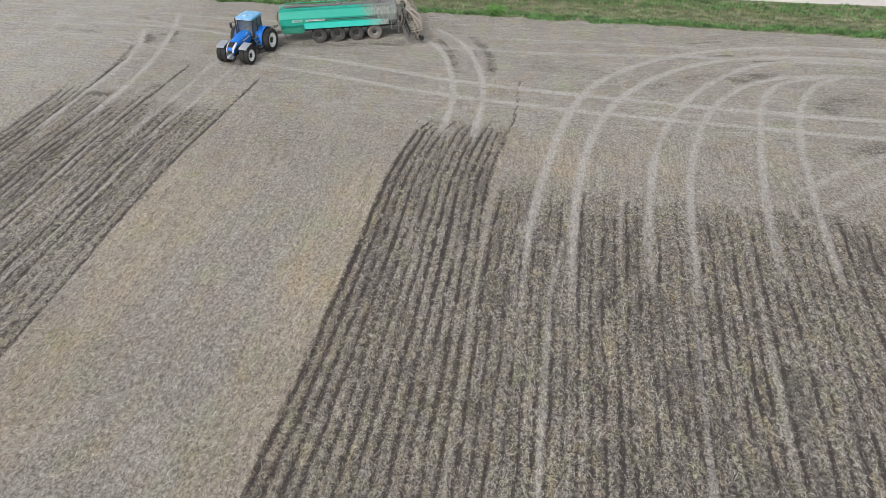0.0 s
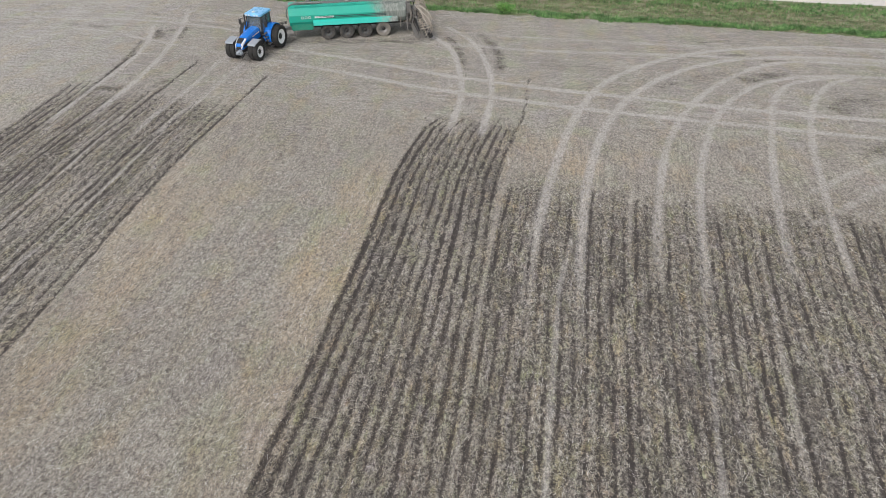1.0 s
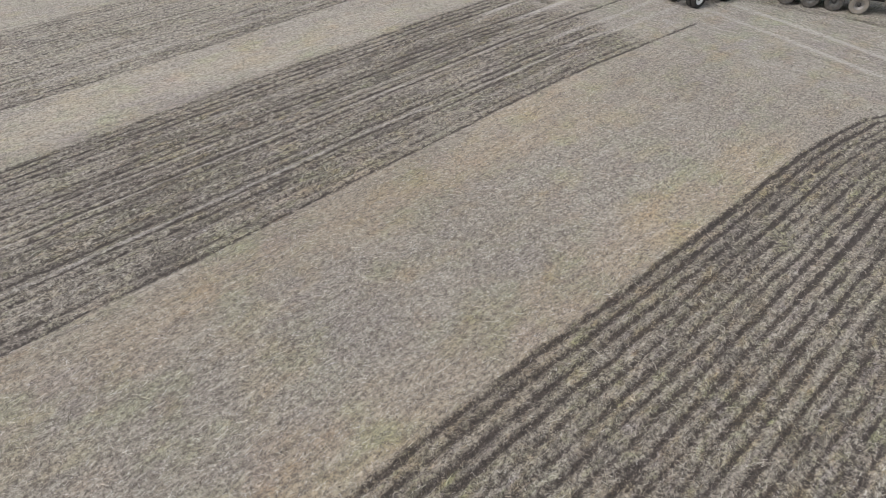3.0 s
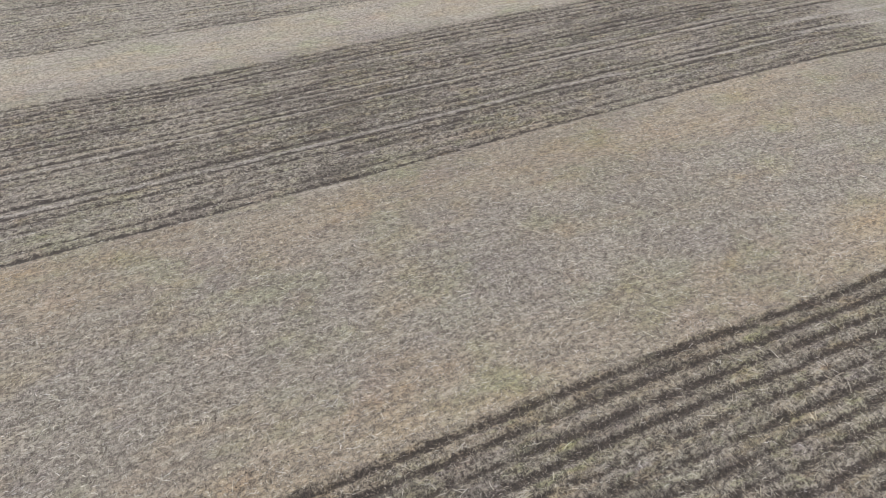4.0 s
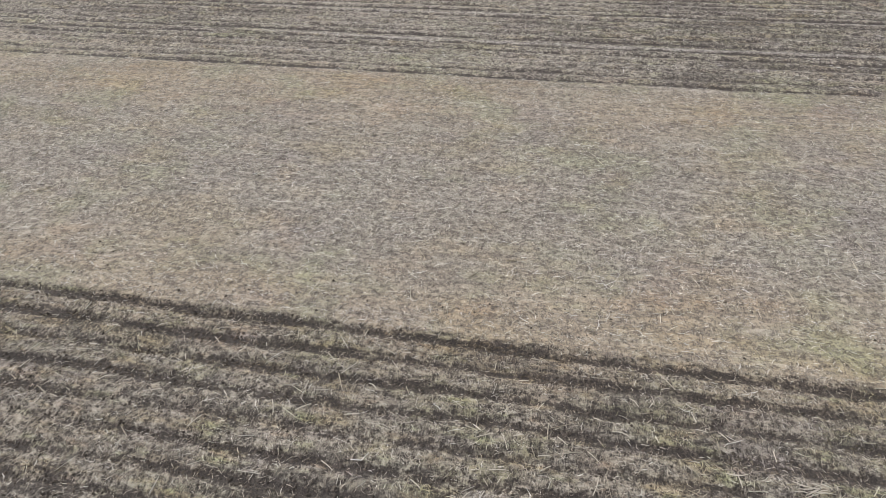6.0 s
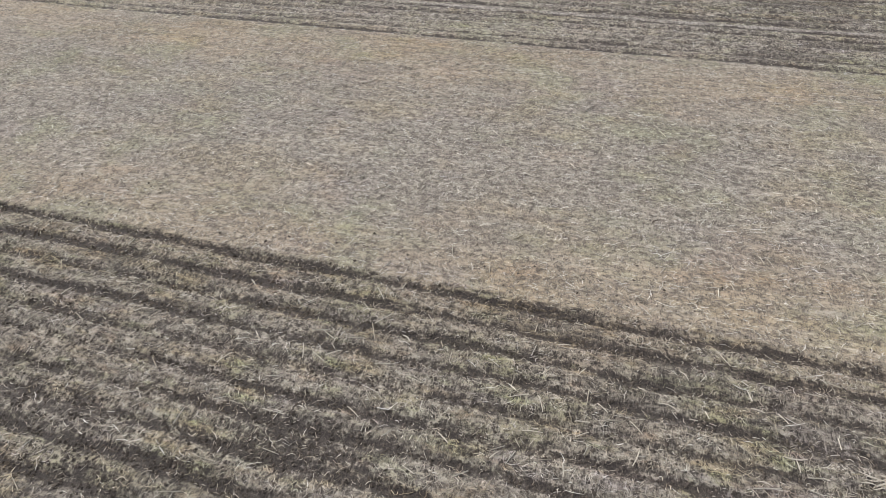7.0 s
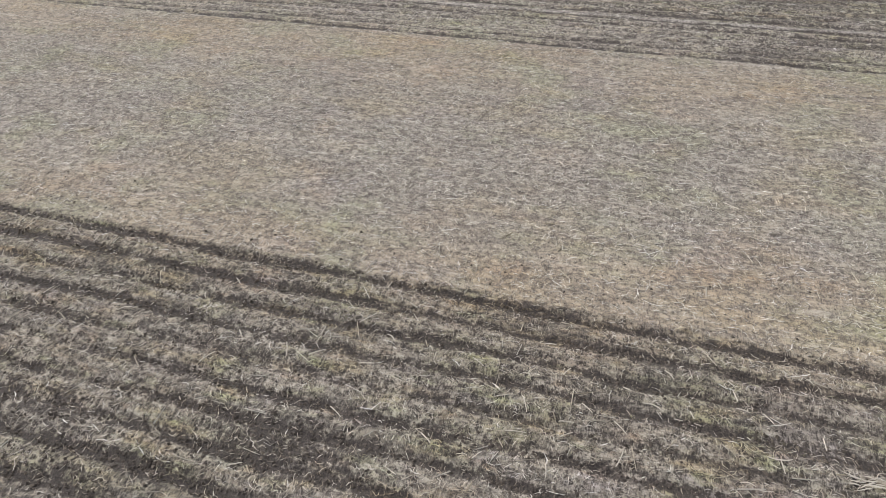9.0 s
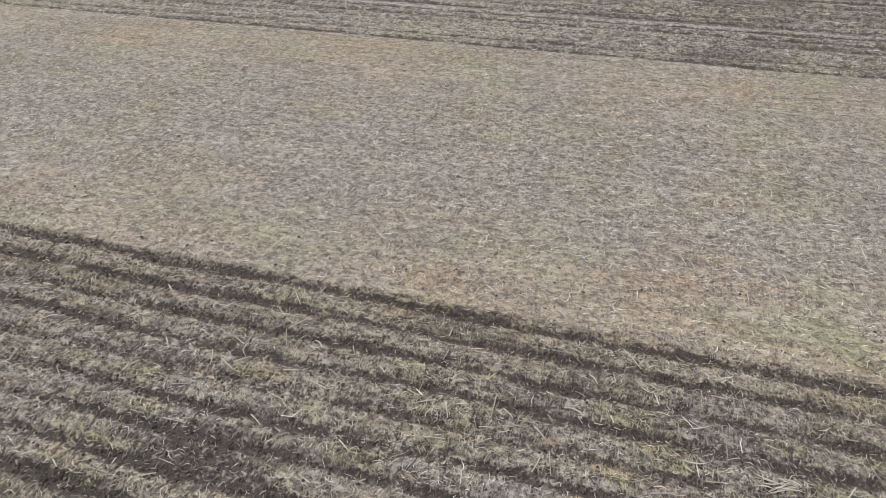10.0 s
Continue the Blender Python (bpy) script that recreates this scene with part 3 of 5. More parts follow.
def fast_mesh(name, verts, faces, material, smooth=False):
    """A mesh from arrays of vertices and of faces with equal corner counts."""
    me = bpy.data.meshes.new(name)
    n, c = faces.shape
    me.vertices.add(len(verts))
    me.vertices.foreach_set("co", np.ascontiguousarray(verts, np.float32).ravel())
    me.loops.add(n * c)
    me.loops.foreach_set("vertex_index", np.ascontiguousarray(faces, np.int32).ravel())
    me.polygons.add(n)
    me.polygons.foreach_set("loop_start", np.arange(0, n * c, c, dtype=np.int32))
    me.polygons.foreach_set("use_smooth", np.full(n, smooth))
    me.update(calc_edges=True)
    me.materials.append(material)
    return me


ground_mesh = fast_mesh("ground", np.stack([mx, my, z], 1), quads, SOIL, True)
for key, values in (("slot", slot), ("worked", worked), ("track", track), ("turf", turf), ("chaff", chaff), ("soak", soak)):
    ground_mesh.attributes.new(key, "FLOAT", "POINT").data.foreach_set("value", values.astype(np.float32))
ground = tagged(new("ground", ground_mesh), "flat stubble field with dark injected rows and pale wheel tracks", "field", kind="structure")

# road: a pale gravel strip with a crown
road_x, road_y = lines((-400, 400, 8.0)), np.array([80.5, 80.9, 82.0, 84.0, 86.0, 87.1, 87.5])
rx_, ry_ = np.meshgrid(road_x, road_y)
rz_ = 0.10 + 0.12 * (1 - ((ry_ - 84) / 3.6) ** 2)
rz_ = np.where((ry_ < 80.6) | (ry_ > 87.4), -0.05, rz_)
ri = np.arange(rx_.size).reshape(rx_.shape)
rq = np.stack([ri[:-1, :-1], ri[:-1, 1:], ri[1:, 1:], ri[1:, :-1]], -1).reshape(-1, 4)
road = tagged(new("road", fast_mesh("road", np.stack([rx_.ravel(), ry_.ravel(), rz_.ravel()], 1), rq, GRAVEL, True)),
              "pale gravel road beyond the grass verge", "road", kind="structure")


# ---- loose cover of the field ----
rng = np.random.default_rng(7)


def scatter(box, per_m2, keep=None):
    x0, x1, y0, y1 = box
    n = int((x1 - x0) * (y1 - y0) * per_m2)
    x, y = rng.uniform(x0, x1, n), rng.uniform(y0, y1, n)
    zz, sl, wk, tr, tu, ch = field_at(x, y)
    if keep is not None:
        k = rng.random(n) < keep(x, y, sl, wk, tr)
        x, y, zz = x[k], y[k], zz[k]
    return x, y, zz


def straws(name, label, spots, length, width, material, tilt=0.16, lift=0.008, solid=False, combed=0.0, curl=0.16):
    """Crop residue lying about: bent leaf strips, or solid three-sided stems."""
    xs = np.concatenate([s[0] for s in spots])
    ys = np.concatenate([s[1] for s in spots])
    zs = np.concatenate([s[2] for s in spots])
    n = len(xs)
    ln = rng.uniform(length[0], length[1], n) * (0.6 + 0.8 * rng.random(n) ** 2)
    wd = rng.uniform(width[0], width[1], n)
    a = rng.uniform(0, 2 * np.pi, n)
    a = np.where(rng.random(n) < combed, rng.normal(np.pi / 2, 0.35, n), a)
    e = np.abs(rng.normal(0, tilt, n))
    d = np.stack([np.cos(a) * np.cos(e), np.sin(a) * np.cos(e), np.sin(e)], 1) * ln[:, None]
    side = np.stack([-np.sin(a), np.cos(a), rng.normal(0, 0.3, n)], 1) * wd[:, None] * 0.5
    base = np.stack([xs, ys, zs + lift], 1) - d * np.array([0.5, 0.5, 0.0])
    o = (np.arange(n) * 6)[:, None]
    if solid:
        up = np.array([0, 0, 1.0]) * wd[:, None] * 0.8
        v = np.stack([base - side, base + side, base + up, base + d - side * 0.7, base + d + side * 0.7, base + d + up * 0.7], 1).reshape(-1, 3)
        f = np.concatenate([o + np.array([[0, 3, 5, 2]]), o + np.array([[2, 5, 4, 1]]), o + np.array([[1, 4, 3, 0]])])
    else:
        bend = np.stack([-np.sin(a), np.cos(a), np.zeros(n)], 1) * (rng.normal(0, curl, n) * ln)[:, None]
        bend[:, 2] = np.abs(rng.normal(0, 0.035, n)) * ln
        mid_, end = base + d * 0.5 + bend, base + d
        v = np.stack([base - side * 0.6, base + side * 0.6, mid_ - side, mid_ + side, end - side * 0.4, end + side * 0.4], 1).reshape(-1, 3)
        f = np.concatenate([o + np.array([[0, 1, 3, 2]]), o + np.array([[2, 3, 5, 4]])])
    return tagged(new(name, fast_mesh(name, v, f, material)), label, "straw", kind="stuff")


def unworked(x, y, sl, wk, tr):
    rows = 0.5 + 0.8 * spread(0.6 * smooth_noise(x / 0.3, y / 4.5, 45) + 0.4 * smooth_noise(x / 0.16, y / 1.2, 46), 0.35, 0.65)
    return np.where(wk < 0.3, rows - 0.6 * np.clip(tr, 0, 1), 0.0)


def on_ridges(x, y, sl, wk, tr):
    return np.where(wk >= 0.3, (1.05 - 0.85 * np.clip(sl * 2.2, 0, 1)) * (1 - 0.6 * soak_at(x, y, wk)), 0.0)


straws("straw_litter", "pale broken straw litter on the unworked strip",
       [scatter((-25.8, -9.6, -24, 22), 225, unworked), scatter((-25.8, -9.6, 22, 44), 80, unworked), scatter((-50, -39, -22, 40), 30, unworked),
        scatter((-26, -9.6, -36, -24), 150, unworked), scatter((-26, -9.6, -70, -36), 20, unworked)],
       (0.06, 0.20), (0.008, 0.018), STRAW, 0.12, combed=0.25, curl=0.17)
straws("straw_among_rows", "straw pieces pressed between the injected rows",
       [scatter((-10.6, 0, -16, 24), 320, on_ridges),  scatter((-42, -24, -28, 30), 28, on_ridges), scatter((-66, -48, -5, 45), 8, on_ridges)],
       (0.06, 0.19), (0.008, 0.018), RIDGESTRAW, 0.15, curl=0.17)
straws("straw_on_older_rows", "coarser straw flecks on the older injected rows",
       [scatter((0, 26, 8, 42), 75, on_ridges), scatter((-10.6, 0, 24, 46), 75, on_ridges)], (0.08, 0.24), (0.013, 0.028), RIDGESTRAW, 0.14, curl=0.18)
straws("bleached_straw", "long bleached straws drifted along the old crop rows",
       [scatter((-25.8, -9.6, -24, 36), 14, unworked), scatter((-20, -13.4, -24, 28), 10, unworked), scatter((-45, 34, 44, 71), 3, unworked), scatter((-10.6, 0, -16, 24), 3, on_ridges), scatter((0, 26, 8, 38), 16, on_ridges), scatter((-42, -24, -28, 40), 9, on_ridges)],
       (0.10, 0.32), (0.009, 0.021), PALESTRAW, 0.08, 0.014, combed=0.45, curl=0.1)
straws("headland_litter", "coarse pale straw strewn over the headland",
       [scatter((-45, 34, 44, 71), 17, unworked), scatter((-2, 34, 34, 44), 18, None)], (0.10, 0.28), (0.02, 0.04), HEADSTRAW, 0.12, curl=0.25)
straws("stalk_pieces", "bleached maize stalk pieces lying on the rows",
       [scatter((-10.6, 0, -16, 24), 3.2, on_ridges), scatter((-25, -9.6, -24, 24), 1.8, unworked), scatter((0, 24, 8, 34), 1.0, on_ridges)],
       (0.18, 0.42), (0.014, 0.026), STALK, 0.10, 0.02, True)


def clods(name, label, spots, size, material):
    """Crumbs of soil: uneven eight-sided lumps half sunk in the ground."""
    xs, ys, zs = (np.concatenate([s[i] for s in spots]) for i in range(3))
    n = len(xs)
    r = rng.uniform(size[0], size[1], n)[:, None] * rng.uniform(0.6, 1.25, (n, 6))
    shape = np.array([[1, 0, 0], [-1, 0, 0], [0, 1, 0], [0, -1, 0], [0, 0, 0.75], [0, 0, -0.5]])
    v = shape[None] * r[..., None] + rng.normal(0, 0.12, (n, 6, 3)) * r[..., None] + np.stack([xs, ys, zs + 0.006], 1)[:, None]
    o = (np.arange(n) * 6)[:, None]
    f = np.concatenate([o + np.array([q]) for q in ((0, 2, 4), (2, 1, 4), (1, 3, 4), (3, 0, 4), (2, 0, 5), (1, 2, 5), (3, 1, 5), (0, 3, 5))])
    return tagged(new(name, fast_mesh(name, v.reshape(-1, 3), f, material)), label, "soil clods", kind="stuff")


def in_slots(x, y, sl, wk, tr):
    return np.clip(sl * 1.6 - 0.15, 0, 1) + 0.06 * (wk > 0.3)


clods("soil_clods", "dark damp soil crumbs thrown up along the slots",
      [scatter((-10.6, 0, -16, 24), 150, in_slots), scatter((0, 24, 8, 38), 30, in_slots), scatter((-42, -24, -20, 40), 18, in_slots), scatter((-12.2, -10.2, -16, 24), 2.5, None)], (0.015, 0.05), CLOD)


# ---- single stalks and husks that lie apart ----
def build_stalk(m, length):
    """A broken maize stalk: tapering stem with swollen nodes and a split end."""
    bm = bmesh.new()
    rings, r = [], 0.0105
    for k in range(9):
        f = k / 8
        rr = r * (1.25 if k in (2, 6) else 1.0) * (1 - 0.25 * f)
        bow = 0.035 * length * math.sin(math.pi * f)
        rings.append([((f - 0.5) * length, bow + rr * math.cos(a), rr + 0.012 + rr * math.sin(a)) for a in (0.0, 1.05, 2.09, 3.14, 4.19, 5.24)])
    rows = [[bm.verts.new(p) for p in ring] for ring in rings]
    for p, q in zip(rows, rows[1:]):
        for i in range(6):
            bm.faces.new((p[i], p[(i + 1) % 6], q[(i + 1) % 6], q[i]))
    bm.faces.new(rows[0][::-1])
    bm.faces.new(rows[-1])
    me = bpy.data.meshes.new("maize_stalk")
    bm.to_mesh(me)
    bm.free()
    me.materials.append(BLEACHED)
    ob = new("maize_stalk", me)
    ob.matrix_basis = m
    return tagged(ob, "bleached broken maize stalk lying across the injected rows", "stalk", "stalks on the rows")


def on_ground(x, y):
    return float(field_at(np.array([float(x)]), np.array([float(y)]))[0][0])


for x, y, turn, length in ((-7.48, 1.94, 48, 0.33), (-6.83, 1.98, -16, 0.36), (-8.51, 0.82, 150, 0.3), (-7.59, -0.25, 114, 0.37), (-7.5, 0.17, 23, 0.38), (-7.34, 0.99, 98, 0.27),
                           (-7.07, 1.02, 127, 0.26), (-6.86, 0.13, 99, 0.38), (-6.24, 0.78, 11, 0.26), (-6.22, -0.43, 144, 0.24), (-7.73, 1.31, 53, 0.26), (-8.25, -0.92, 59, 0.31),
                           (-7.49, -4.83, 24, 0.42), (-7.62, -4.19, 128, 0.36), (-7.62, -3.1, 105, 0.31), (-6.41, -3.25, 61, 0.31), (-6.3, -1.41, 55, 0.28), (-9.96, -3.46, 171, 0.25),
                           (-7.49, -7.58, 109, 0.24), (-7.63, -11.05, 166, 0.32), (-6.89, -6.33, 153, 0.36), (-4.9, -4.5, 118, 0.26), (-8.35, 4.51, 43, 0.25), (-8.46, 4.09, 82, 0.24)):
    build_stalk(pose(x, y, on_ground(x, y) + 0.012, 0, 0, turn), length)


def build_dry_leaf(m, length, bow):
    """A dry leaf strip: folded along its midrib, bowed, with tapering ends."""
    bm = bmesh.new()
    rows = []
    for k in range(8):
        f = k / 7
        w = 0.013 * math.sin(math.pi * (0.1 + 0.82 * f)) ** 0.6
        c, h = bow * length * math.sin(math.pi * f), 0.014 + 0.02 * math.sin(math.pi * f) ** 2
        rows.append([bm.verts.new(((f - 0.5) * length, c + q * w, h + z)) for q, z in ((-1, 0.006), (0, 0.0), (1, 0.006), (0, -0.004))])
    for p, q in zip(rows, rows[1:]):
        for i in range(4):
            bm.faces.new((p[i], p[(i + 1) % 4], q[(i + 1) % 4], q[i]))
    bm.faces.new(rows[0][::-1])
    bm.faces.new(rows[-1])
    me = bpy.data.meshes.new("dry_leaf")
    bm.to_mesh(me)
    bm.free()
    me.materials.append(BLEACHED)
    ob = new("dry_leaf", me)
    ob.matrix_basis = m
    where = "lying across the injected rows" if m.translation.x > -9.9 else "on the unworked stubble"
    return tagged(ob, "pale bowed maize leaf strip " + where, "leaf", "loose leaf strips")


for x, y, turn, length in ((-8.4, 2.01, 74, 0.18), (-8.09, 2.49, 76, 0.4), (-8.92, 2.76, 43, 0.28), (-7.58, 4.63, 98, 0.42), (-7.42, 4.67, 10, 0.25), (-6.91, 4.08, 87, 0.26),
                           (-9.5, 5.34, 50, 0.18), (-10.26, 5.71, 149, 0.19), (-9.16, 0.39, 102, 0.26), (-7.72, 0.42, 106, 0.2), (-8.43, -2.87, 57, 0.26), (-9.1, -9.65, 100, 0.24),
                           (-9.37, -8.55, 128, 0.27), (-9.15, -6.96, 50, 0.31), (-8.58, -7.47, 23, 0.25), (-7.6, -8.88, 116, 0.38), (-7.69, -6.02, 48, 0.23), (-6.32, -8.98, 142, 0.26),
                           (-10.5, -4.38, 75, 0.21), (-11.75, -3.4, 158, 0.2), (-14.52, -5.37, 65, 0.28), (-12.24, 0.89, 159, 0.23), (-15.16, -1.59, 84, 0.34), (-16.61, 0.65, 13, 0.5)):
    build_dry_leaf(pose(x, y, on_ground(x, y) + 0.008, 0, 0, turn), length, 0.12 * math.sin(x * 7 + y * 3))


def build_husks(m, seed):
    """A loose clump of pale husk leaves."""
    r = random.Random(seed)
    t = new("husk_clump")
    t.matrix_basis = m
    t.empty_display_size = 0.1
    tagged(t, "loose clump of pale maize husk leaves on the soil", "husks", "husk clumps")
    for k in range(12):
        a, ln, w = r.gauss(0.4, 0.5), r.uniform(0.22, 0.62), r.uniform(0.008, 0.018)
        ox, oy = r.gauss(0, 0.14), r.gauss(0, 0.12)
        ca, sa = math.cos(a), math.sin(a)
        bm = bmesh.new()
        rows = []
        for i in range(6):
            f = i / 5
            u, c, h = (f - 0.5) * ln, 0.03 * math.sin(f * 3 + k), 0.015 + 0.018 * math.sin(math.pi * f) + 0.003 * k
            ww = w * math.sin(math.pi * (0.12 + 0.8 * f))
            rows.append([bm.verts.new((ox + u * ca - (c + q * ww) * sa, oy + u * sa + (c + q * ww) * ca, h + z)) for q, z in ((-1, 0), (0, 0.006), (1, 0), (0, -0.003))])
        for p, q in zip(rows, rows[1:]):
            for i in range(4):
                bm.faces.new((p[i], p[(i + 1) % 4], q[(i + 1) % 4], q[i]))
        me = bpy.data.meshes.new("husk_leaf")
        bm.to_mesh(me)
        bm.free()
        me.materials.append(BLEACHED)
        ob = new("husk_leaf", me)
        ob.parent = t
    return t


for k, (x, y) in enumerate(((-7.53, 6.03), (-6.95, 21.73), (-1.57, 16.13), (1.82, 17.22))):
    build_husks(pose(x, y, on_ground(x, y) + 0.01, 0, 0, 78 + k * 70) @ Matrix.Scale(0.75, 4), k + 3)


# ---- verge beyond the field ----
def tufts(name, label, spots, blades, height, width, material, lean=0.45):
    """Clumps of grass: each blade a bent strip that narrows to its tip."""
    xs, ys, zs = (np.concatenate([np.repeat(s[i], blades) for s in spots]) for i in range(3))
    n = len(xs)
    a = rng.uniform(0, 2 * np.pi, n)
    xs, ys = xs + rng.normal(0, 0.07, n), ys + rng.normal(0, 0.07, n)
    h = rng.uniform(height[0], height[1], n)
    w = rng.uniform(width[0], width[1], n)
    out = h * rng.uniform(0.1, lean, n)
    d = np.stack([np.cos(a), np.sin(a), np.zeros(n)], 1)
    s = np.stack([-np.sin(a), np.cos(a), np.zeros(n)], 1) * w[:, None] / 2
    base = np.stack([xs, ys, zs - 0.02], 1)
    up = np.array([0, 0, 1.0])
    b1 = base + d * (out * 0.35)[:, None] + up * (h * 0.6)[:, None]
    b2 = base + d * out[:, None] + up * h[:, None]
    v = np.stack([base - s, base + s, b1 + s * 0.8, b1 - s * 0.8, b2 + s * 0.15, b2 - s * 0.15], 1).reshape(-1, 3)
    o = (np.arange(n) * 6)[:, None]
    f = np.concatenate([o + np.array([[0, 1, 2, 3]]), o + np.array([[3, 2, 4, 5]])])
    return tagged(new(name, fast_mesh(name, v, f, material)), label, "grass", kind="stuff")


def verge_band(lo, hi):
    """Share of tufts kept between two lines across the verge, uneven along it."""
    def keep(x, y, sl, wk, tr):
        v = y + x * 0.036 + (smooth_noise(x / 2.2, y / 1.5, 31) - 0.5) * 1.6
        return spread(v, lo - 0.2, lo + 0.2) * (1 - spread(v, hi - 0.4, hi + 0.4)) * (0.35 + 0.65 * spread(smooth_noise(x / 1.3, y / 0.9, 33), 0.2, 0.6))
    return keep


tufts("verge_grass", "lush green grass along the edge of the field", [scatter((-45, 46, 69.6, 74.4), 44, verge_band(71.5, 72.9)), scatter((-45, 46, 76, 82), 16, verge_band(78.6, 81.3))],
      6, (0.14, 0.42), (0.025, 0.05), GREEN, 1.0)
tufts("dry_verge_grass", "dry brown and green grass on the verge", [scatter((-45, 46, 71, 80), 18, verge_band(73.0, 79.0))], 5, (0.10, 0.30), (0.02, 0.04), DRYGRASS, 1.1)
tufts("mixed_verge_grass", "scattered green blades among dry grass", [scatter((-45, 46, 71, 80), 15, verge_band(72.6, 79.6))], 4, (0.08, 0.26), (0.02, 0.045), GREEN, 1.0)


# ---- tools for things ----
def part(name, bm, material, parent=None, label="", smooth=False):
    """Links a bmesh as one mesh object under a thing or a part."""
    me = bpy.data.meshes.new(name)
    bmesh.ops.recalc_face_normals(bm, faces=bm.faces)
    for f in bm.faces:
        f.smooth = smooth
    bm.to_mesh(me)
    bm.free()
    me.materials.append(material)
    ob = new(name, me)
    ob.parent = parent
    return tagged(ob, label) if label else ob


def thing(name, m, label, category, group=""):
    ob = new(name)
    ob.matrix_basis = m
    ob.empty_display_size = 0.2
    return tagged(ob, label, category, group)


def block(bm, lo, hi, bevel=0.02, turn=None):
    """A box between two corners with rounded edges."""
    c = [(a + b) / 2 for a, b in zip(lo, hi)]
    m = Matrix.Translation(c) @ (turn or Matrix()) @ Matrix.Diagonal([abs(b - a) for a, b in zip(lo, hi)] + [1])
    g = bmesh.ops.create_cube(bm, size=1, matrix=m)
    if bevel:
        edges = {e for v in g["verts"] for e in v.link_edges}
        bmesh.ops.bevel(bm, geom=list(edges), offset=bevel, segments=2, affect="EDGES", clamp_overlap=True)
    return bm


def loft(bm, rings, closed=True, caps=True):
    """Skin over rings of equal length."""
    rows = [[bm.verts.new(p) for p in ring] for ring in rings]
    n = len(rows[0])
    for a, b in zip(rows, rows[1:]):
        for i in range(n if closed else n - 1):
            bm.faces.new((a[i], a[(i + 1) % n], b[(i + 1) % n], b[i]))
    if caps and closed:
        bm.faces.new(rows[0][::-1])
        bm.faces.new(rows[-1])
    return bm


def lathe(bm, profile, at, segments=28):
    """Turns (radius, y) pairs about the y axis through at."""
    rings = []
    for k in range(segments):
        a = 2 * math.pi * k / segments
        rings.append([(at[0] + r * math.cos(a), at[1] + y, at[2] + r * math.sin(a)) for r, y in profile])
    rows = [[bm.verts.new(p) for p in ring] for ring in rings]
    for k in range(segments):
        a, b = rows[k], rows[(k + 1) % segments]
        for i in range(len(profile) - 1):
            bm.faces.new((a[i], a[i + 1], b[i + 1], b[i]))
    return bm


def rod(bm, points, radius, sides=6):
    """A tube through points."""
    pts = [Vector(p) for p in points]
    rings = []
    for i, p in enumerate(pts):
        d = (pts[min(i + 1, len(pts) - 1)] - pts[max(i - 1, 0)]).normalized()
        u = d.cross(Vector((0, 0, 1)) if abs(d.z) < 0.9 else Vector((1, 0, 0))).normalized()
        w = d.cross(u)
        rings.append([p + (u * math.cos(2 * math.pi * k / sides) + w * math.sin(2 * math.pi * k / sides)) * radius for k in range(sides)])
    return loft(bm, rings)


def curve_points(ctrl, steps=5):
    """Points on a smooth line through the control points."""
    c = [Vector(p) for p in ctrl]
    c = [c[0] * 2 - c[1]] + c + [c[-1] * 2 - c[-2]]
    out = []
    for i in range(1, len(c) - 2):
        for k in range(steps):
            t = k / steps
            out.append(0.5 * ((2 * c[i]) + (c[i + 1] - c[i - 1]) * t + (2 * c[i - 1] - 5 * c[i] + 4 * c[i + 1] - c[i + 2]) * t * t + (3 * c[i] - c[i - 1] - 3 * c[i + 1] + c[i + 2]) * t ** 3))
    return out + [c[-2]]


BLUE = plain("tractor_blue", (0.012, 0.19, 0.68), 0.2, 0, 0.1, 3, 0.06)
# cab roof: the sky's reflection is painted in as a paler blue
ROOF_SHEEN = plain("roof_sky_sheen", (0.22, 0.52, 0.82), 0.3, 0, 0.08, 3, 0.08)
BLACK = plain("black_iron", (0.018, 0.018, 0.02), 0.6, 0.0, 0.25, 5, 0.12)
GREYFENDER = plain("grey_plastic", (0.34, 0.37, 0.41), 0.45, 0, 0.1, 5, 0.15)
CAKED = plain("caked_rubber", (0.20, 0.185, 0.165), 0.9, 0, 0.25, 5, 0.6, 0.3)
RUBBER = plain("dusty_rubber", (0.02, 0.02, 0.02), 0.8, 0, 0.3, 5, 0.12, 0.3)
DUSTYTYRE = plain("muddy_rubber", (0.045, 0.044, 0.043), 0.88, 0, 0.3, 4, 0.3, 0.3)
DUSTYRIM = plain("dull_rim", (0.045, 0.05, 0.055), 0.6, 0, 0.25, 5, 0.3)
WHITERIM = plain("white_rim", (0.95, 0.95, 0.94), 0.4, 0, 0.03, 6, 0.0)
LAMP = plain("lamp_lens", (0.75, 0.77, 0.78), 0.15, 0.0, 0.05, 8)
STEEL = plain("worn_steel", (0.27, 0.265, 0.26), 0.5, 0.6, 0.25, 6, 0.5)
HOSE = plain("pale_hose", (0.42, 0.37, 0.31), 0.6, 0, 0.2, 7, 0.3)
WHITEMARK = plain("white_marking", (0.75, 0.77, 0.76), 0.5, 0, 0.05, 8, 0.2)
DARKMARK = plain("dark_marking", (0.02, 0.07, 0.07), 0.5, 0, 0.1, 8, 0.2)


def glass():
    m = Nodes("cab_glass")
    m.bsdf.inputs["Transmission Weight"].default_value = 0.75
    m.bsdf.inputs["IOR"].default_value = 1.45
    c = m.mix(m.noise(4, 3), (0.30, 0.36, 0.40), (0.40, 0.46, 0.50))
    return m.done(c, 0.05)


GLASS = glass()


